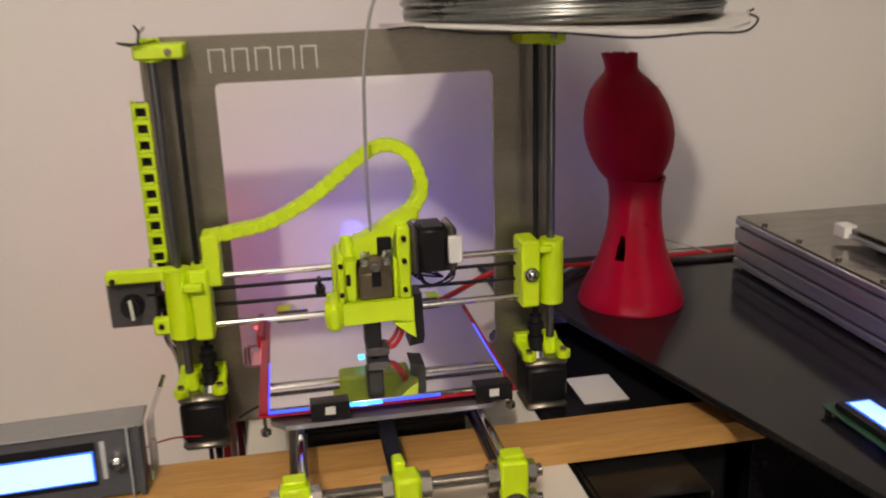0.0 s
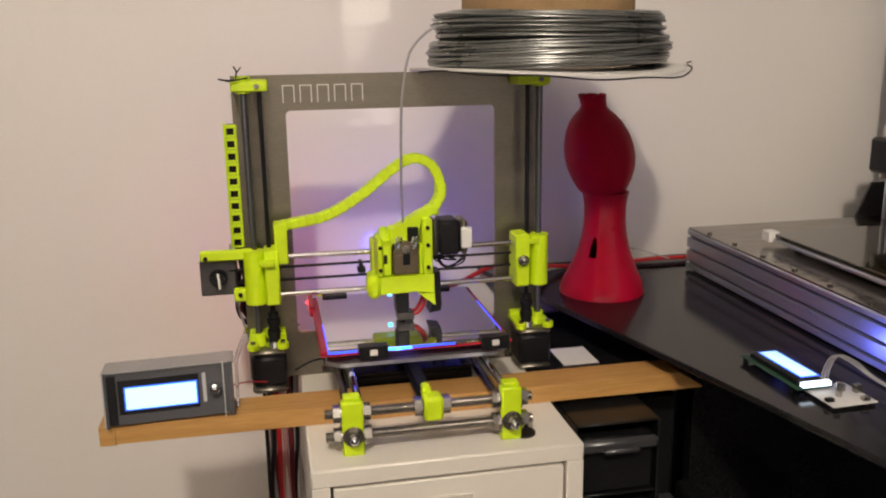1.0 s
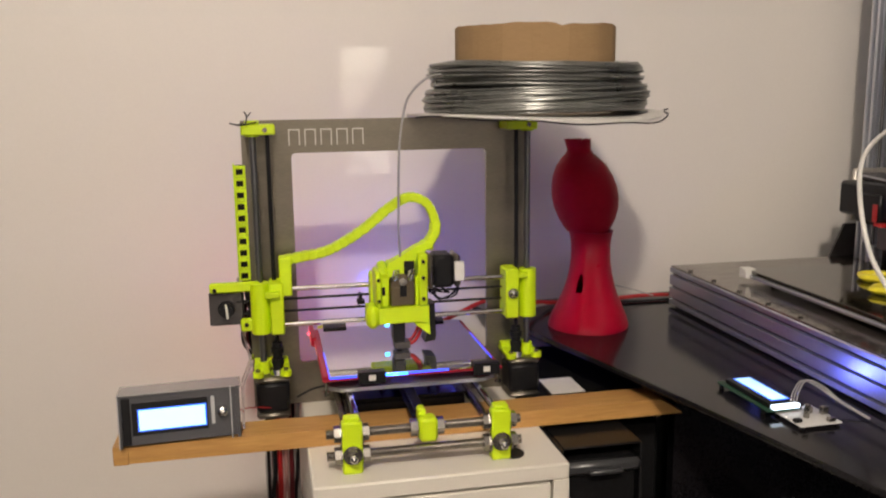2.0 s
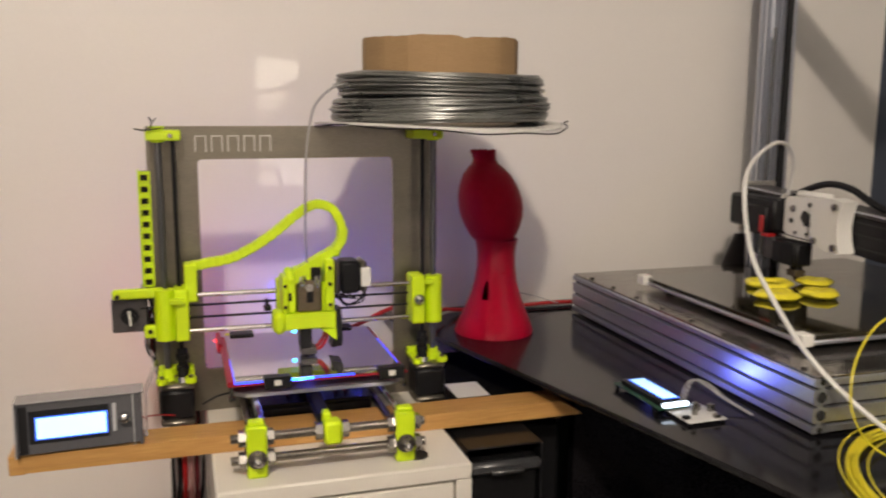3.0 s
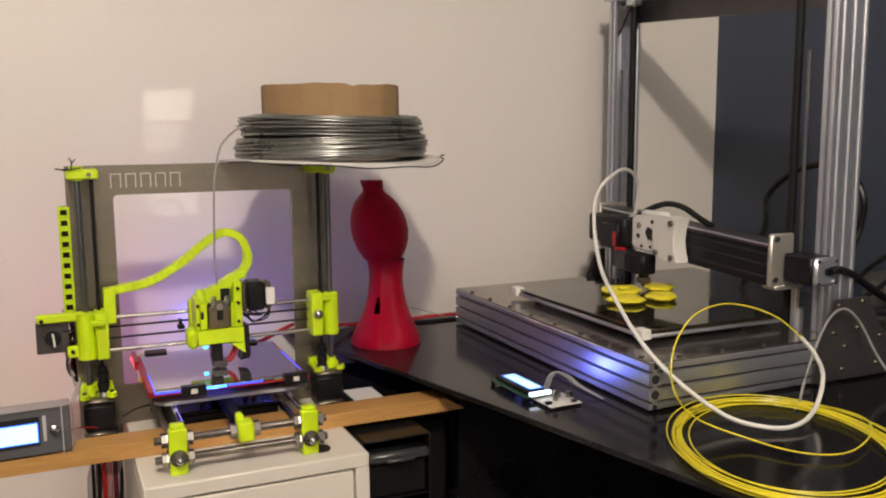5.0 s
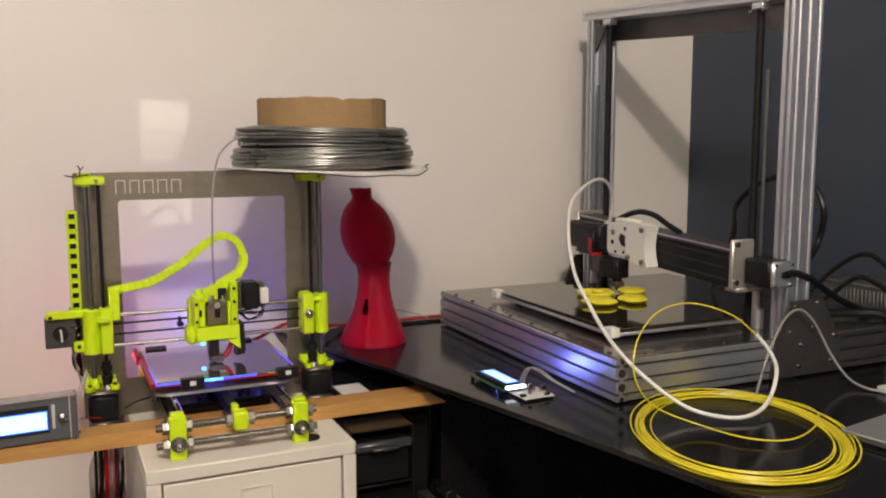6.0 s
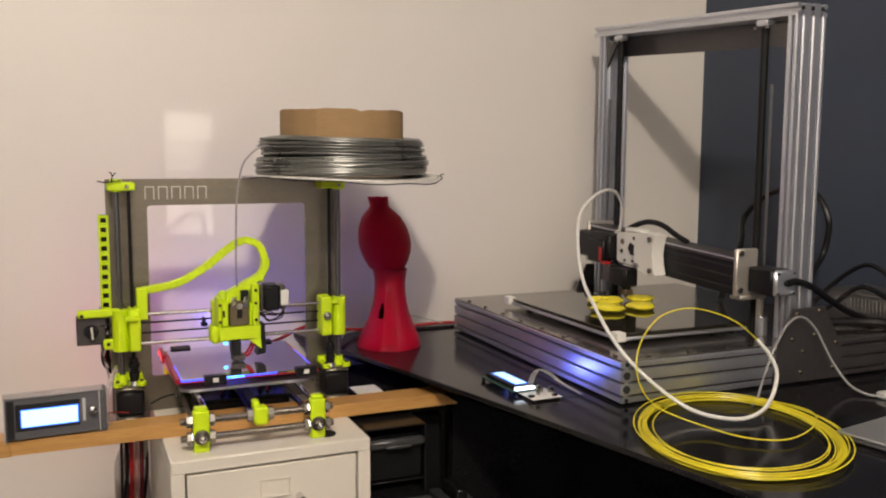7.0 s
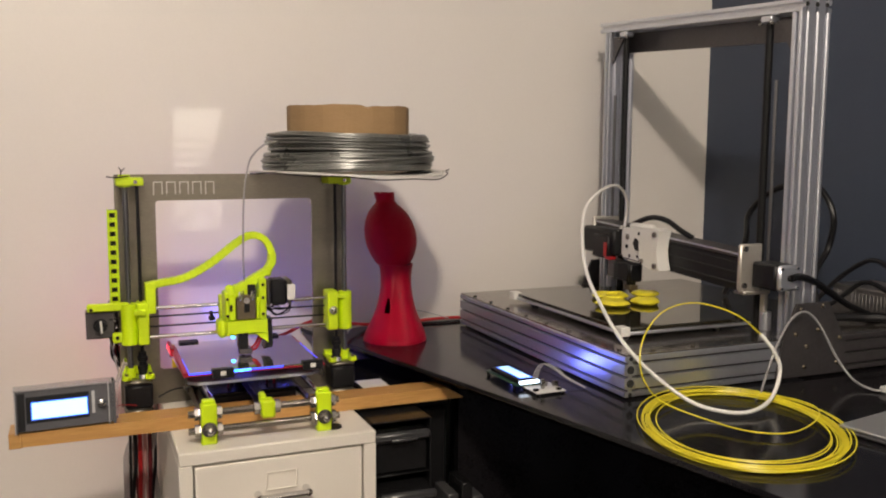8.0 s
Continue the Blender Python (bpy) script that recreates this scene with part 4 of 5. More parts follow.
cable("black_cable", [(0.300, 0.190, 0.7475), (0.345, 0.205, 0.7480), (0.40, 0.208, 0.7478), (0.46, 0.206, 0.7478), (0.53, 0.206, 0.7478), (0.60, 0.205, 0.7478)], 0.0024, BLACK, "black cable lying behind the vase")
cable("thin_cable", [(0.33, 0.24, 0.757), (0.38, 0.25, 0.770), (0.42, 0.24, 0.766), (0.47, 0.22, 0.752)], 0.0011, GREYWIRE, "thin grey wire along the wall")
cable("pale_pipe", [(-0.085, 0.19, 0.700), (-0.115, 0.20, 0.62), (-0.165, 0.215, 0.56), (-0.172, 0.215, 0.45), (-0.170, 0.215, 0.005)], 0.007, GREYWIRE, "pale grey cable beside the cabinet")

# ---- filament spool on top of the printer ----
SX, SYY, SZ = 0.183, -0.022, FT + 0.0012
discm = Mesh()
n = 72
vs = []
rng = random.Random(9)
for zz in (0.0, 0.0026):
    for rr in (0.02, 0.09, 0.146, 0.163):
        for i in range(n):
            t = 2 * math.pi * i / n
            edge_r = rr if rr < 0.16 else rr + 0.004 * math.sin(5 * t + 1) + 0.002 * math.sin(17 * t)
            sag = (rr / 0.168) ** 2 * (0.0045 * math.sin(2 * t + 0.6) - 0.001 + (0.003 if rr > 0.16 and abs(t - 5.9) < 0.2 else 0))
            if rr < 0.1:
                sag = 0
            vs.append((SX + edge_r * math.cos(t), SYY + edge_r * math.sin(t), SZ + zz + sag))
fs = []
for lay in range(2):
    o = lay * 4 * n
    for j in range(3):
        for i in range(n):
            i2 = (i + 1) % n
            fs.append((o + j * n + i, o + j * n + i2, o + (j + 1) * n + i2, o + (j + 1) * n + i))
    fs.append(tuple(o + i for i in range(n)))
for i in range(n):
    i2 = (i + 1) % n
    fs.append((3 * n + i, 3 * n + i2, 7 * n + i2, 7 * n + i))
discm.put(vs, fs)
spool = thing("filament_spool", (SX, SYY, SZ), "coil of silver filament on a cardboard core resting on the printer", "spool")
part("card_disc", discm, PAPER, spool, "warped white card disc")
cord = []
for i in range(50):
    t = math.pi * (1.08 + 0.86 * i / 49)
    cord.append((SX + 0.166 * math.cos(t), SYY + 0.166 * math.sin(t), SZ + 0.0045 * math.sin(2 * t + 0.6) - 0.0024 + 0.0012 * math.sin(9 * t) + 0.0045 * max(0, (i - 38) / 11)))
cord += [(0.3475, -0.0480, cord[-1][2] + 0.0012), (0.3560, -0.0450, cord[-1][2] + 0.0032)]
part("edge_cord", Mesh().tube(cord, 0.0010, 6), RUBBER, spool, "dark cord along the disc's rim")
core = Mesh()
for ro, ri, z0, z1 in ((0.1010, 0.0975, 0.0045, 0.1085),):
    k = 72
    flat = [(math.cos(math.pi / 16) / math.cos((2 * math.pi * i / k) % (math.pi / 8) - math.pi / 16)) ** 0.6 for i in range(k)]
    pts = [(SX + ro * flat[i] * math.cos(2 * math.pi * i / k + 0.1), SYY + ro * flat[i] * math.sin(2 * math.pi * i / k + 0.1)) for i in range(k)]
    pin = [(SX + ri * flat[i] * math.cos(2 * math.pi * i / k + 0.1), SYY + ri * flat[i] * math.sin(2 * math.pi * i / k + 0.1)) for i in range(k)]
    jag = [0.0006 * math.sin(i * 0.55) + rng.uniform(-0.0009, 0.0003) - (0.0030 if i == 53 else 0) - (0.0012 if 53 < i < 60 else 0) for i in range(k)]
    vs = [(*p, SZ + z0) for p in pts] + [(p[0], p[1], SZ + z1 + jag[i]) for i, p in enumerate(pts)] + [(p[0], p[1], SZ + z1 + jag[i]) for i, p in enumerate(pin)] + [(*p, SZ + z0) for p in pin]
    fs = [(j * k + i, j * k + (i + 1) % k, ((j + 1) % 4) * k + (i + 1) % k, ((j + 1) % 4) * k + i) for j in range(4) for i in range(k)]
    core.put(vs, fs)
cc = part("cardboard_core", core, CARD, spool, "brown cardboard ring with a torn upper edge")
cc.data.polygons.foreach_set("use_smooth", [False] * len(cc.data.polygons))
wind = Mesh()
rng = random.Random(11)
turns = [2 * math.pi * i / 72 for i in range(72)]
for k in range(56):
    u = (k % 28) / 27
    deep = 0.0028 if k >= 28 else 0.0
    z = SZ + 0.0065 + u * 0.0545
    hump = (u - 0.23) / 0.27 if u < 0.5 else (u - 0.76) / 0.26
    r0 = (0.1425 if u < 0.5 else 0.1345) - 0.0075 * hump ** 2 - deep + rng.uniform(-0.0024, 0.0018)
    p2, p3 = rng.uniform(0, 6.28), rng.uniform(0, 6.28)
    ph = (math.pi if u >= 0.5 else 0.3) + rng.uniform(-0.9, 0.9)
    am = rng.uniform(0.0006, 0.0040) + (0.0065 if k % 4 == 2 and 0.1 < u < 0.9 else 0)
    row = []
    for t in turns:
        rr = r0 + 0.0016 * math.sin(2 * t + p2) + 0.0008 * math.sin(5 * t + p3)
        zz = z + am * math.cos(t + ph) + 0.0009 * math.sin(3 * t + p3)
        row.append((SX + rr * math.cos(t), SYY + rr * math.sin(t), min(max(SZ + 0.006 + 0.0006 * (k % 5), zz), SZ + 0.066 - 0.0006 * (k % 7))))
    wind.tube(row, 0.0014, 8, closed=True)
for k in range(11):
    rr, ph = 0.1065 + 0.0026 * k, rng.uniform(0, 6.28)
    wind.tube([(SX + rr * math.cos(t), SYY + rr * math.sin(t), SZ + 0.0600 + 0.0026 * math.sin(t + ph) - 0.0003 * k + 0.0045 * math.cos(t - 0.3) ** 2) for t in turns], 0.0017, 8, closed=True)
w = part("winding", wind, SILVER, spool, "glossy silver filament winding")
tagged(w, kind="stuff")
# black core puts the shade between the strands into colour
part("winding_shade", Mesh().cyl((SX, SYY, SZ + 0.006), (SX, SYY, SZ + 0.058), 0.1310, 64, 0.1240, hole=0.1035), RUBBER, spool)
cable("filament_strand", [(0.058, -0.058, SZ + 0.051), (0.044, -0.074, SZ + 0.050), (0.030, -0.082, SZ + 0.045), (0.015, -0.084, SZ + 0.032), (0.006, -0.082, SZ + 0.014), (-0.001, -0.080, 1.033), (-0.003, -0.076, 0.968), (-0.003, -0.073, 0.92), (0.0, -0.070, 0.872)], 0.0015, CLEARF, "silver filament strand feeding down into the extruder", 10)

# ---- large aluminium printer on the desk ----
bp = thing("large_printer", (0.75, -0.12, DT), "large aluminium-extrusion 3D printer standing on the black desk", "printer")
AX0, AX1, AY0, AY1, AZ0, AZ1 = 0.478, 1.030, -0.406, 0.178, 0.7485, 0.8085
P60, PB = profile(0.06, 0.02, 3), profile(0.06, 0.02, 3, 0.0024, 0.0016)
zc = (AZ0 + AZ1) / 2
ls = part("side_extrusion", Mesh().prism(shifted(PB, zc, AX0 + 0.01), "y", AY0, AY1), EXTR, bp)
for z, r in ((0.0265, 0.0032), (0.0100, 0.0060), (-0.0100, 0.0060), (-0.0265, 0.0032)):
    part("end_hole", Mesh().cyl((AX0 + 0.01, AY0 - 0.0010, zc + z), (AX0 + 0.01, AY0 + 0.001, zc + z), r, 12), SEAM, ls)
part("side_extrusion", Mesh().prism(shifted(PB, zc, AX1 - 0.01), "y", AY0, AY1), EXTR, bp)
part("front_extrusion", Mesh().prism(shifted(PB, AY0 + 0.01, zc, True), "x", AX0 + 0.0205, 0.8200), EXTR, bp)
# same extrusion continued, coloured darker from the gusset on
part("front_extrusion_end", Mesh().prism(shifted(PB, AY0 + 0.01, zc, True), "x", 0.8205, AX1 - 0.0205), DARKPLATE, bp, "right end of the front extrusion in a darker material")
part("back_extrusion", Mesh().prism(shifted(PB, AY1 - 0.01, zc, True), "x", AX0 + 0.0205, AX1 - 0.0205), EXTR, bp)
# dark strips paint the shade inside the extrusion slots
for z in (-0.02, 0.0, 0.02):
    part("slot_shade", Mesh().box(AX0 + 0.0045, AX0 + 0.0065, AY0 + 0.002, AY1 - 0.002, zc + z - 0.0015, zc + z + 0.0015, 0.0002), DARKPLATE, bp)
    part("slot_shade", Mesh().box(AX0 + 0.0220, AX1 - 0.0220, AY0 + 0.0045, AY0 + 0.0065, zc + z - 0.0015, zc + z + 0.0015, 0.0002), DARKPLATE, bp)
for x in (0.53, 0.97):
    for y in (-0.36, 0.12):
        part("foot", Mesh().cyl((x, y, DT), (x, y, 0.76), 0.012, 16), RUBBER, bp)
top = part("cover_plate", Mesh().box(AX0 + 0.001, AX1 - 0.001, AY0 + 0.001, AY1 - 0.001, AZ1, AZ1 + 0.003, 0.0005), PLATE, bp, "grey metal cover plate with blotchy reflections in its colour")
for i in range(8):
    y = AY0 + 0.03 + i * 0.072
    part("screw", Mesh().cyl((AX0 + 0.010, y, AZ1 + 0.003), (AX0 + 0.010, y, AZ1 + 0.0055), 0.0034, 10), ZINC, top)
for i in range(4):
    x = AX0 + 0.055 + i * 0.072
    part("screw", Mesh().cyl((x, AY0 + 0.010, AZ1 + 0.003), (x, AY0 + 0.010, AZ1 + 0.0055), 0.0034, 10), ZINC, top)
for y0, y1 in ((AY0 - 0.0045, AY0 - 0.0005), (AY1 + 0.0005, AY1 + 0.0045)):
    g = part("gusset_plate", Mesh().prism([(0.749, 0.757), (0.749, 0.900), (0.800, 0.897), (0.866, 0.858), (0.866, 0.792), (0.808, 0.766)], "y", y0, y1), DARKPLATE, bp, "dark grey gusset plate with brass screws")
    if y0 < -0.3:
        for x, z in ((0.800, 0.857), (0.846, 0.860), (0.792, 0.818), (0.838, 0.822), (0.815, 0.797), (0.884, 0.806), (0.812, 0.764), (0.880, 0.766)):
            part("screw", Mesh().cyl((x, y0, z), (x, y0 - 0.003, z), 0.0040, 10, 0.0026), BRASS, g, "bright brass screw")
# uprights and top beam; the beam rises slightly towards the wall
UX = 0.8255
rise = 0.057
sh = Matrix(((1, 0, 0, 0), (0, 1, 0, 0), (0, rise, 1, rise * 0.118 + 0.0025), (0, 0, 0, 1)))
for y, zt in ((-0.3755, 1.3175), (0.1455, 1.3450)):
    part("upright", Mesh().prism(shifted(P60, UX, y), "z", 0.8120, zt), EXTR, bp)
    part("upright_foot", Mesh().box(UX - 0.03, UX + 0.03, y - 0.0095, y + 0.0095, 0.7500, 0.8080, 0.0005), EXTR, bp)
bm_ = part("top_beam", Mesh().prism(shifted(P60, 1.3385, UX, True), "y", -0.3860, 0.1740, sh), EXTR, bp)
for dx in (-0.02, 0.0, 0.02):
    part("end_hole", Mesh().cyl((UX + dx, -0.3868, 1.3278), (UX + dx, -0.3855, 1.3278), 0.0038, 12), SEAM, bm_)
part("beam_plate", Mesh().box(UX + 0.012, UX + 0.016, -0.3650, 0.1350, 1.2880, 1.3280, 0.0005, sh), DARKPLATE, bp, "dark plate under the top beam")
for y in (-0.3655, 0.1350):
    s = 1 if y < 0 else -1
    part("corner_gusset", Mesh().prism([(y, 1.265), (y + s * 0.040, 1.318), (y, 1.318)][::s], "x", UX - 0.024, UX - 0.020, sh), DARKPLATE, bp)
RX = 0.8000
for y, yt in ((-0.315, -0.341), (0.084, 0.110)):
    z1 = 1.3285 + rise * (y + 0.118)
    part("lead_screw", Mesh().cyl((RX, y, 0.8115), (RX, y, z1 - 0.004), 0.0062, 16), RUBBER, bp, "black covered lead screw")
    sp = part("bearing_block", Mesh().box(RX - 0.010, RX + 0.010, y - 0.012, y + 0.012, z1 - 0.010, z1 + 0.001, 0.002), EXTR, bp)
    for dy in (-0.013, 0.013):
        part("screw", Mesh().cyl((RX - 0.009, y + dy, z1 - 0.010), (RX - 0.009, y + dy, z1 - 0.014), 0.003, 10), ZINC, sp)
    part("guide_rod", Mesh().cyl((RX - 0.006, yt, 0.8115), (RX - 0.006, yt, 1.215), 0.0027, 12), ZROD, bp)
    part("coupling", Mesh().cyl((RX - 0.006, yt, 0.812), (RX - 0.006, yt, 0.842), 0.0095, 18), EXTR, bp)
# bed
bz = 0.8300
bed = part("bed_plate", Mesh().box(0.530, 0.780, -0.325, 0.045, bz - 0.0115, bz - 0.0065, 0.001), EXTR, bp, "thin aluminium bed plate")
part("bed_glass", Mesh().box(0.533, 0.780, -0.322, 0.042, bz - 0.0063, bz, 0.001), BLACKGLASS, bed, "glossy black glass")
for y in (-0.325, 0.033):
    part("corner_clip", Mesh().box(0.524, 0.540, y - 0.004, y + 0.016, bz - 0.012, bz + 0.0025, 0.0012), WHITE, bed, "white printed corner clip")
for x in (0.56, 0.74):
    for y in (-0.29, 0.01):
        part("bed_post", Mesh().cyl((x, y, AZ1 + 0.003), (x, y, bz - 0.0115), 0.006, 12), ZINC, bed)
# arm
tip = Matrix(((1, 0, 0, 0), (0, 1, 0, 0), (0, 0.05, 1, 0.005), (0, 0, 0, 1)))
arm = part("cross_arm", Mesh().box(0.741, 0.778, -0.336, 0.084, 0.890, 0.944, 0.001, tip), BLACK, bp, "black cross arm with bright metal top")
part("arm_cap", Mesh().box(0.738, 0.780, -0.336, 0.084, 0.9445, 0.9525, 0.001, tip), DARKPLATE, arm)
part("arm_edge", Mesh().box(0.7372, 0.7379, -0.336, 0.084, 0.9490, 0.9520, 0.0002, tip), EXTR, arm)
# groove shade laid on the arm's face as dark strips
for z in (0.900, 0.918, 0.934):
    part("arm_groove", Mesh().box(0.7395, 0.7408, -0.336, 0.084, z, z + 0.003, 0.0002, tip), SEAM, arm)
np_ = part("near_mount", Mesh().box(0.734, 0.779, -0.345, -0.3365, 0.878, 0.955, 0.0025), MACHINED, bp, "machined aluminium end plate")
for x, z in ((0.742, 0.948), (0.742, 0.889)):
    part("bolt", Mesh().cyl((x, -0.345, z), (x, -0.349, z), 0.0045, 12), ZINC, np_)
fp_ = part("far_mount", Mesh().box(0.734, 0.800, 0.0845, 0.094, 0.888, 0.968, 0.0025), MACHINED, bp, "machined aluminium end plate")
fm = part("far_motor", Mesh().box(0.745, 0.787, 0.0945, 0.118, 0.905, 0.947, 0.004), BLACK, fp_)
nm_ = part("near_motor", Mesh().box(0.7570, 0.7970, -0.3970, -0.3455, 0.8860, 0.9270, 0.003), BLACK, bp, "black stepper motor")
part("motor_cap", Mesh().box(0.7570, 0.7970, -0.4060, -0.3972, 0.8860, 0.9270, 0.004), EXTR, nm_, "bare metal motor end")
for dx in (-1, 1):
    for dz in (-1, 1):
        part("screw", Mesh().cyl((0.777 + dx * 0.0155, -0.406, 0.9065 + dz * 0.0155), (0.777 + dx * 0.0155, -0.4085, 0.9065 + dz * 0.0155), 0.0026, 10), CHROME, nm_)
part("cable_socket", Mesh().box(0.773, 0.781, -0.410, -0.4061, 0.903, 0.911, 0.001), BLACK, nm_)
part("arm_bracket", Mesh().box(0.745, 0.800, -0.345, -0.318, 0.872, 0.8795, 0.002).box(0.786, 0.794, -0.345, -0.335, 0.84, 0.872, 0.001), MACHINED, bp)
# white tool carriage
wcm = Mesh().prism([(-0.120, 0.897), (-0.040, 0.900), (-0.033, 0.906), (-0.033, 0.950), (-0.040, 0.957), (-0.120, 0.960)], "x", 0.722, 0.736)
wcm.prism([(-0.164, 0.890), (-0.140, 0.889), (-0.114, 0.895), (-0.104, 0.905), (-0.101, 0.930), (-0.104, 0.953), (-0.110, 0.960), (-0.140, 0.964), (-0.164, 0.961), (-0.158, 0.945), (-0.155, 0.925), (-0.158, 0.906)], "x", 0.712, 0.7372)
wcm.box(0.724, 0.740, -0.120, -0.050, 0.957, 0.967, 0.004)
wc = part("tool_carriage", wcm, WHITE, bp, "white printed tool carriage with holes")
part("dark_opening", Mesh().prism([(-0.092, 0.935), (-0.076, 0.940), (-0.070, 0.930), (-0.078, 0.918), (-0.090, 0.917)], "x", 0.7208, 0.7219), SEAM, wc)
for y, z, r in ((-0.052, 0.940, 0.0055), (-0.050, 0.922, 0.0040), (-0.060, 0.905, 0.0028), (-0.098, 0.944, 0.0024), (-0.098, 0.930, 0.0028), (-0.098, 0.915, 0.0034), (-0.088, 0.949, 0.0034), (-0.084, 0.906, 0.0026)):
    part("hole", Mesh().cyl((0.7219, y, z), (0.7208, y, z), r, 12), SEAM if r < 0.005 else ZINC, wc)
for y, z in ((-0.150, 0.953), (-0.152, 0.897), (-0.112, 0.901)):
    part("bolt", Mesh().cyl((0.712, y, z), (0.7085, y, z), 0.0050, 12).cyl((0.7085, y, z), (0.7070, y, z), 0.0026, 6), ZINC, wc)
part("drive_body", Mesh().box(0.705, 0.738, -0.030, 0.080, 0.902, 0.952, 0.004).box(0.700, 0.722, -0.018, 0.036, 0.895, 0.940, 0.003), BLACK, bp)
part("red_strip", Mesh().box(0.6975, 0.6995, -0.016, -0.007, 0.900, 0.926, 0.0006).box(0.6975, 0.712, -0.030, -0.012, 0.8945, 0.8995, 0.0008), REDWIRE, bp, "small red plastic strip")
part("tube_fitting", Mesh().cyl((0.722, -0.020, 0.940), (0.736, -0.018, 0.955), 0.006, 14).cyl((0.716, -0.014, 0.946), (0.716, -0.028, 0.946), 0.0055, 6), CHROME, bp)
ho = part("hot_end", Mesh().box(0.706, 0.735, -0.086, -0.030, 0.858, 0.8925, 0.003).cyl((0.720, -0.070, 0.852), (0.720, -0.070, 0.858), 0.009, 16), BLACK, bp)
part("fan_frame", Mesh().box(0.702, 0.7058, -0.084, -0.050, 0.859, 0.892, 0.002), RUBBER, ho)
part("heat_sink", Mesh().box(0.709, 0.733, -0.029, -0.006, 0.860, 0.894, 0.001), DARKPLATE, ho)
part("nozzle", Mesh().box(0.711, 0.729, -0.080, -0.060, 0.842, 0.852, 0.001).cyl((0.720, -0.070, 0.835), (0.720, -0.070, 0.842), 0.002, 10, 0.005), BRONZE, ho)
part("drag_cable", Mesh().tube(curve([(0.735, -0.025, 0.950), (0.742, -0.050, 0.966), (0.748, -0.090, 0.979), (0.752, -0.130, 0.976), (0.756, -0.165, 0.961), (0.762, -0.19, 0.95)], 8), 0.0050, 10), BLACK, bp)


# yellow prints on the black glass
def printed(cx, cy, r, tube, seed, kind_label, tall=0.0058):
    """A knobbly flat printed ring; a tube as wide as the ring leaves only a dimple."""
    rg = random.Random(seed)
    p1, p2 = rg.uniform(0, 6.28), rg.uniform(0, 6.28)
    rows, around = 48, 10
    vs, fs = [], []
    for i in range(rows):
        t = 2 * math.pi * i / rows
        rr = r * (1 + 0.12 * math.sin(3 * t + p1) + 0.07 * math.sin(7 * t + p2))
        w = tube * (1 + 0.10 * math.sin(5 * t + p2) + rg.uniform(-0.06, 0.06))
        for k in range(around):
            a = 2 * math.pi * k / around
            q = max(rr + w * math.cos(a), 0.0008)
            vs.append((cx + q * math.cos(t), cy + q * math.sin(t), bz + tall * 1.03 + tall * math.sin(a) * (1 + 0.10 * math.sin(4 * t + p1))))
    for i in range(rows):
        for k in range(around):
            i2, k2 = (i + 1) % rows, (k + 1) % around
            fs.append((i * around + k, i2 * around + k, i2 * around + k2, i * around + k2))
    return solid("yellow_print", Mesh().put(vs, fs), YELLOW, kind_label, "printed part", (cx, cy, bz), "prints on the glass")


printed(0.668, -0.080, 0.0235, 0.0100, 1, "bright yellow printed ring with an open hole on black glass", 0.0050)
printed(0.627, -0.150, 0.0150, 0.0146, 2, "bright yellow knobbly printed disc on black glass")
printed(0.737, -0.092, 0.0125, 0.0120, 3, "bright yellow printed disc near the nozzle on black glass")
printed(0.690, -0.158, 0.0130, 0.0126, 4, "bright yellow printed disc lying flat on black glass")

# ---- tubes and cables round the large printer ----
solid("white_tube", Mesh().tube(curve([(0.736, -0.02, 0.954), (0.727, -0.04, 1.003), (0.694, -0.065, 1.033), (0.649, -0.09, 1.037), (0.577, -0.14, 1.010), (0.536, -0.19, 0.968), (0.508, -0.25, 0.911), (0.494, -0.31, 0.873), (0.487, -0.38, 0.829), (0.497, -0.44, 0.794), (0.530, -0.490, 0.760), (0.565, -0.528, 0.7520), (0.603, -0.535, 0.7535), (0.650, -0.515, 0.762), (0.676, -0.50, 0.794), (0.671, -0.49, 0.821), (0.656, -0.48, 0.843)], 10), 0.0029, 10), TUBE, "white guide tube looping from the tool carriage to the desk", "tube", (0.56, -0.53, 0.75))
loop = curve([(0.656, -0.48, 0.843), (0.627, -0.47, 0.868), (0.590, -0.46, 0.884), (0.545, -0.46, 0.892), (0.495, -0.47, 0.886), (0.453, -0.49, 0.866), (0.432, -0.505, 0.838), (0.436, -0.51, 0.805), (0.462, -0.515, 0.775), (0.505, -0.545, 0.756), (0.533, -0.600, 0.7520), (0.579, -0.624, 0.7520), (0.648, -0.597, 0.7530), (0.690, -0.552, 0.7535), (0.680, -0.495, 0.7535), (0.62, -0.46, 0.7540)], 10)
coil = thing("yellow_filament_coil", (0.56, -0.575, DT), "loose coil of bright yellow filament lying on the desk", "filament")
part("loop", Mesh().tube(loop, 0.0010, 8), YELLOW, coil)
rng = random.Random(21)
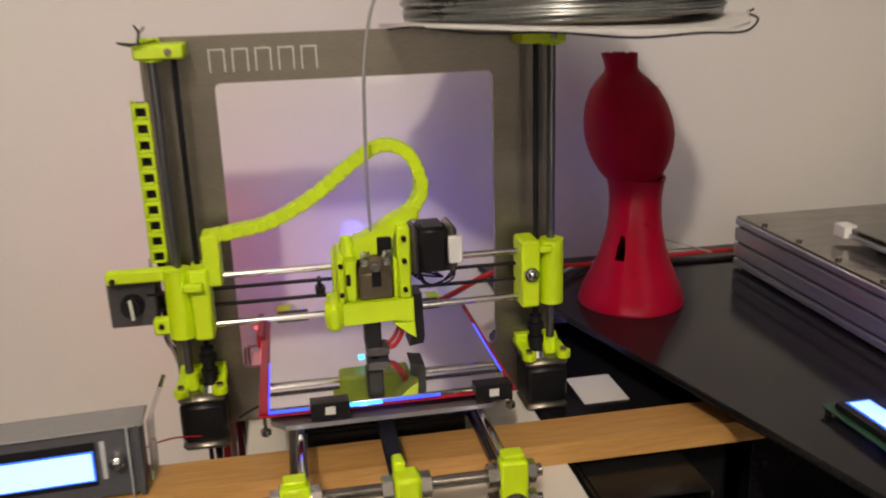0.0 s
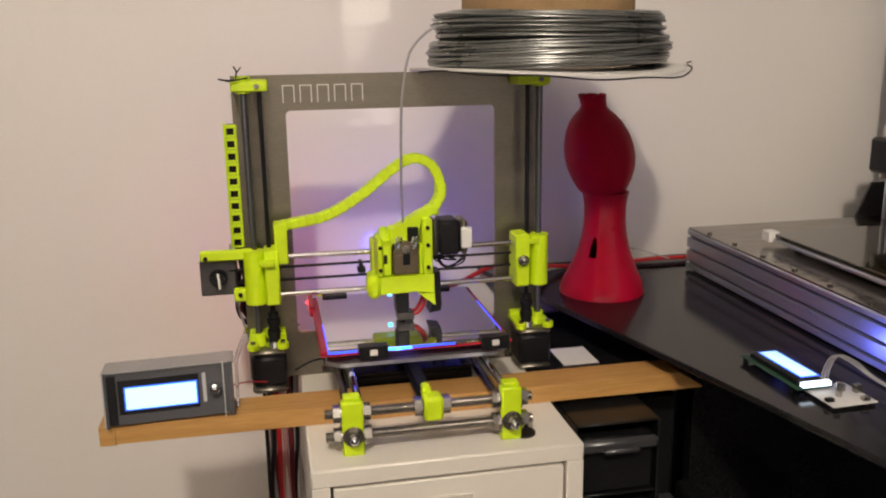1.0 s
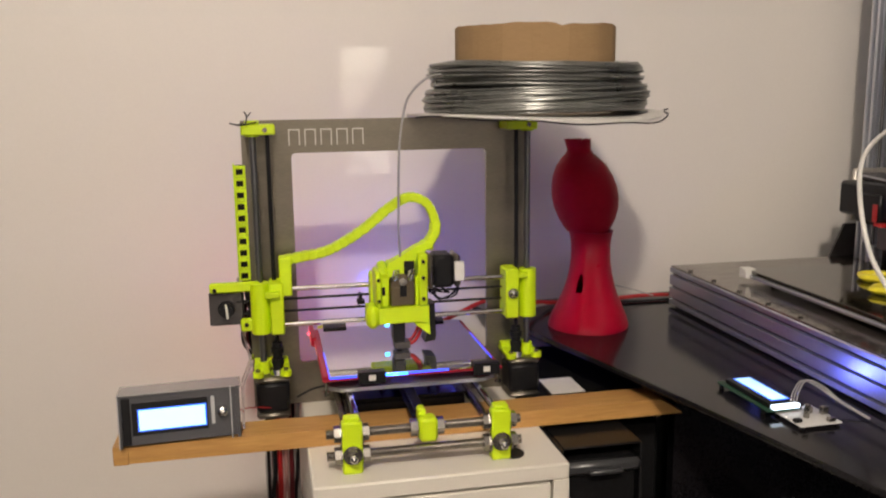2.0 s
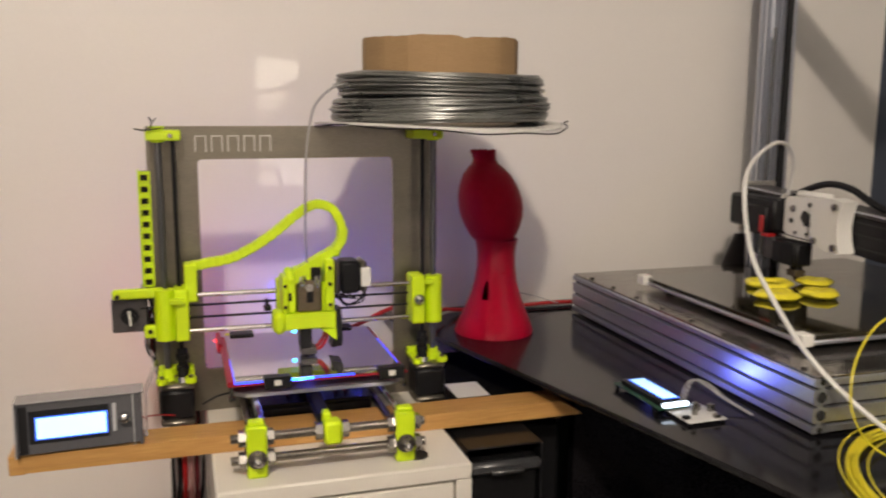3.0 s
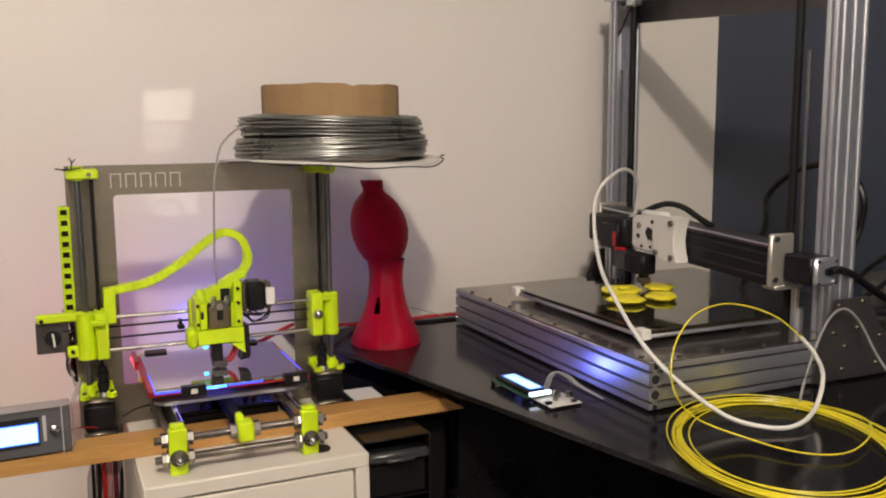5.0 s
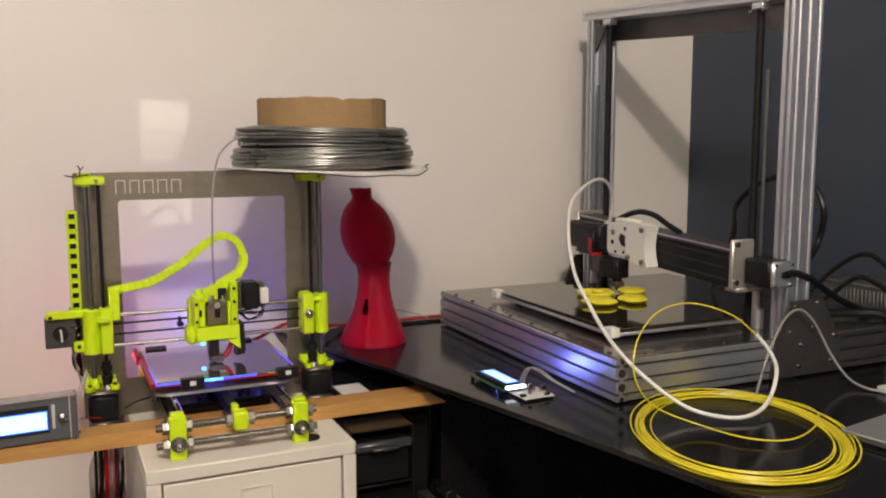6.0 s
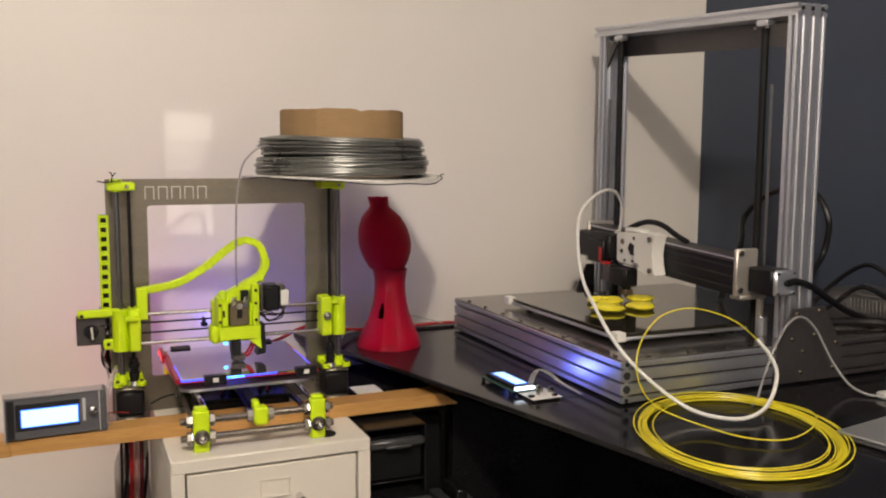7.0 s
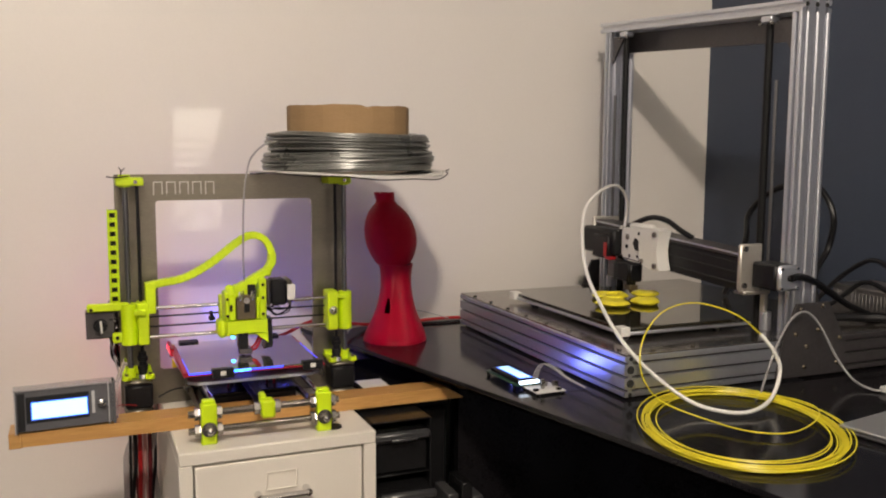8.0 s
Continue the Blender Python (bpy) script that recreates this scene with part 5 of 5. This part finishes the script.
for k in range(15):
    wide = (0.010, 0.006, -0.014)[k % 3] if k > 10 else 0.0
    a = 0.160 + wide + 0.0011 * (k % 7 - 3) + rng.uniform(-0.0010, 0.0010)
    b = 0.121 + wide * 0.8 + 0.0012 * (k % 7 - 3) + rng.uniform(-0.0010, 0.0010)
    drift = 0.0034 if k < 11 else 0.006
    cx, cy, ph = 0.545 + rng.uniform(-drift, drift), -0.571 + rng.uniform(-drift, drift), rng.uniform(0, 6.28)
    z = DT + 0.0018 + 0.0022 * (k // 5)
    pts = []
    for i in range(72):
        t = 2 * math.pi * i / 72
        u, v = a * math.cos(t), b * math.sin(t)
        pts.append((cx + 0.57 * u + 0.82 * v, cy + 0.82 * u - 0.57 * v, z + 0.0008 * (1 + math.sin(2 * t + ph))))
    part("strand", Mesh().tube(pts, 0.00095, 6, closed=True), YELLOW, coil)
cable("grey_lead", [(0.655, -0.478, 0.7475), (0.672, -0.468, 0.750), (0.698, -0.45, 0.770), (0.727, -0.44, 0.814), (0.762, -0.43, 0.848), (0.795, -0.425, 0.856), (0.820, -0.43, 0.835), (0.842, -0.445, 0.786), (0.846, -0.475, 0.757), (0.850, -0.505, 0.7490), (0.862, -0.520, 0.7490)], 0.0019, LEADGREY, "grey lead arching over the printer's corner")
solid("plug", Mesh().box(0.858, 0.876, -0.530, -0.512, DT + 0.0003, DT + 0.010, 0.002, None).box(0.876, 0.888, -0.526, -0.516, DT + 0.002, DT + 0.008, 0.001), BOARD, "pale grey plastic plug lying on the desk", "plug", (0.868, -0.524, DT))
cable("motor_cable", [(0.778, -0.410, 0.907), (0.800, -0.405, 0.908), (0.850, -0.385, 0.895), (0.905, -0.365, 0.872), (0.965, -0.350, 0.844), (1.020, -0.345, 0.822), (1.085, -0.34, 0.790), (1.11, -0.33, 0.752)], 0.0058, BLACK, "thick black sleeved cable from the motor")
cable("black_cable", [(0.96, -0.050, 0.815), (1.0, -0.057, 0.919), (1.05, -0.009, 0.972), (1.05, -0.070, 1.022), (1.05, -0.151, 1.042), (1.05, -0.200, 1.028), (1.05, -0.230, 0.982), (1.05, -0.221, 0.923), (1.0, -0.239, 0.876), (0.99, -0.26, 0.818)], 0.0060, BLACK, "black cable looped behind the printer upright")
cable("black_cable", [(1.02, -0.22, 0.82), (1.04, -0.25, 0.865), (1.05, -0.29, 0.900), (1.05, -0.325, 0.913), (1.05, -0.36, 0.900), (1.06, -0.42, 0.85), (1.08, -0.46, 0.752)], 0.0042, BLACK, "black cable on the printer base")
cable("black_cable", [(0.935, -0.30, 0.816), (0.965, -0.335, 0.855), (0.98, -0.363, 0.882), (0.985, -0.395, 0.880), (0.99, -0.44, 0.85), (1.01, -0.50, 0.752)], 0.0042, BLACK, "black cable on the printer base")
cable("black_cable", [(0.905, -0.33, 0.8165), (0.95, -0.345, 0.822), (0.99, -0.36, 0.822), (1.025, -0.385, 0.82), (1.06, -0.42, 0.79), (1.08, -0.45, 0.752)], 0.0075, BLACK, "thick black cable lying over the printer base")
psu = thing("power_supply", (1.095, -0.32, DT), "grey ribbed power supply standing behind the printer", "power supply")
part("housing", Mesh().box(1.045, 1.145, -0.40, -0.24, DT, 0.862, 0.003), PSUMETAL, psu)
for k in range(20):
    part("rib", Mesh().box(1.0440, 1.0449, -0.396 + k * 0.0078, -0.3915 + k * 0.0078, 0.79, 0.852, 0.0005), PSUMETAL, psu)

# ---- laptop edge ----
lap = thing("laptop", (0.80, -0.75, DT), "closed silver laptop lying on the desk", "laptop")
lm = Matrix.Translation((0.652, -0.628, DT)) @ pose(0, 0, 0, 0, 0, 10)
part("base", Mesh().box(0.0, 0.32, -0.225, 0.0, 0.001, 0.0065, 0.002, lm), BOXGREY, lap)
part("lid", Mesh().box(0.0, 0.32, -0.225, 0.0, 0.0068, 0.0110, 0.002, lm), LAPTOP, lap)
part("foot", Mesh().box(0.02, 0.30, -0.20, -0.02, 0.0, 0.001, 0.0003, lm), RUBBER, lap)

# ---- small display board ----
lb = thing("display_board", (0.378, -0.265, DT), "small bare circuit board with a glowing blue-white display", "circuit board")
lr = Matrix.Translation((0.378, -0.255, DT)) @ pose(0, 0, 0, 0, 0, 2) @ Matrix.Diagonal((1, 1, 0.72, 1))
gp = part("green_board", Mesh().box(-0.022, 0.020, -0.048, 0.055, 0.0085, 0.0102, 0.0003, lr), PCBGREEN, lb)
bz_ = part("display_frame", Mesh().box(-0.016, 0.018, -0.040, 0.046, 0.0103, 0.0190, 0.001, lr), BLACK, gp)
part("screen_rim", Mesh().box(-0.0095, 0.0135, -0.0350, 0.0420, 0.0191, 0.0194, 0.0001, lr), SCREENRIM, bz_, "blue rim of the display")
part("screen", Mesh().box(-0.0075, 0.0115, -0.0325, 0.0395, 0.0195, 0.0199, 0.0001, lr), SCREEN, bz_, "glowing blue-white display")
wb = part("white_board", Mesh().box(-0.010, 0.040, -0.088, -0.036, 0.0045, 0.0062, 0.0003, lr), BOARD, lb)
part("backlight", Mesh().box(-0.014, 0.018, -0.0465, -0.0405, 0.0105, 0.0165, 0.0004, lr), BACKLIGHT, gp, "lit white backlight strip")
for x, y, h in ((-0.005, -0.075, 0.005), (0.030, -0.082, 0.006), (0.022, -0.055, 0.010), (0.036, -0.062, 0.012)):
    part("component", Mesh().box(x - 0.004, x + 0.004, y - 0.003, y + 0.003, 0.0063, 0.0063 + h, 0.0005, lr), BLACK if h < 0.006 else ZINC, wb)
part("knob_shaft", Mesh().cyl((0.012, -0.066, 0.0063), (0.012, -0.066, 0.026), 0.0032, 12, None, lr), ZINC, wb)
for x in (-0.006, 0.036):
    for y in (-0.084, -0.042):
        part("standoff", Mesh().cyl((x, y, 0.0), (x, y, 0.0046), 0.003, 10, None, lr), BLACK, wb)
for y in (-0.034, 0.050):
    for x in (-0.018, 0.016):
        part("standoff", Mesh().cyl((x, y, 0.0), (x, y, 0.0086), 0.0028, 10, None, lr), BLACK, gp)
for k in range(3):
    dx = 0.0035 * k
    cable("ribbon_wire", [(0.388 + dx, -0.297, 0.756), (0.396 + dx, -0.290, 0.768), (0.411 + dx, -0.282, 0.776), (0.428 + dx, -0.286, 0.769), (0.442 + dx * 0.6, -0.300, 0.757), (0.456 + dx * 0.4, -0.335, 0.7472)], 0.0008, LEADGREY, "grey ribbon wire from the display board")
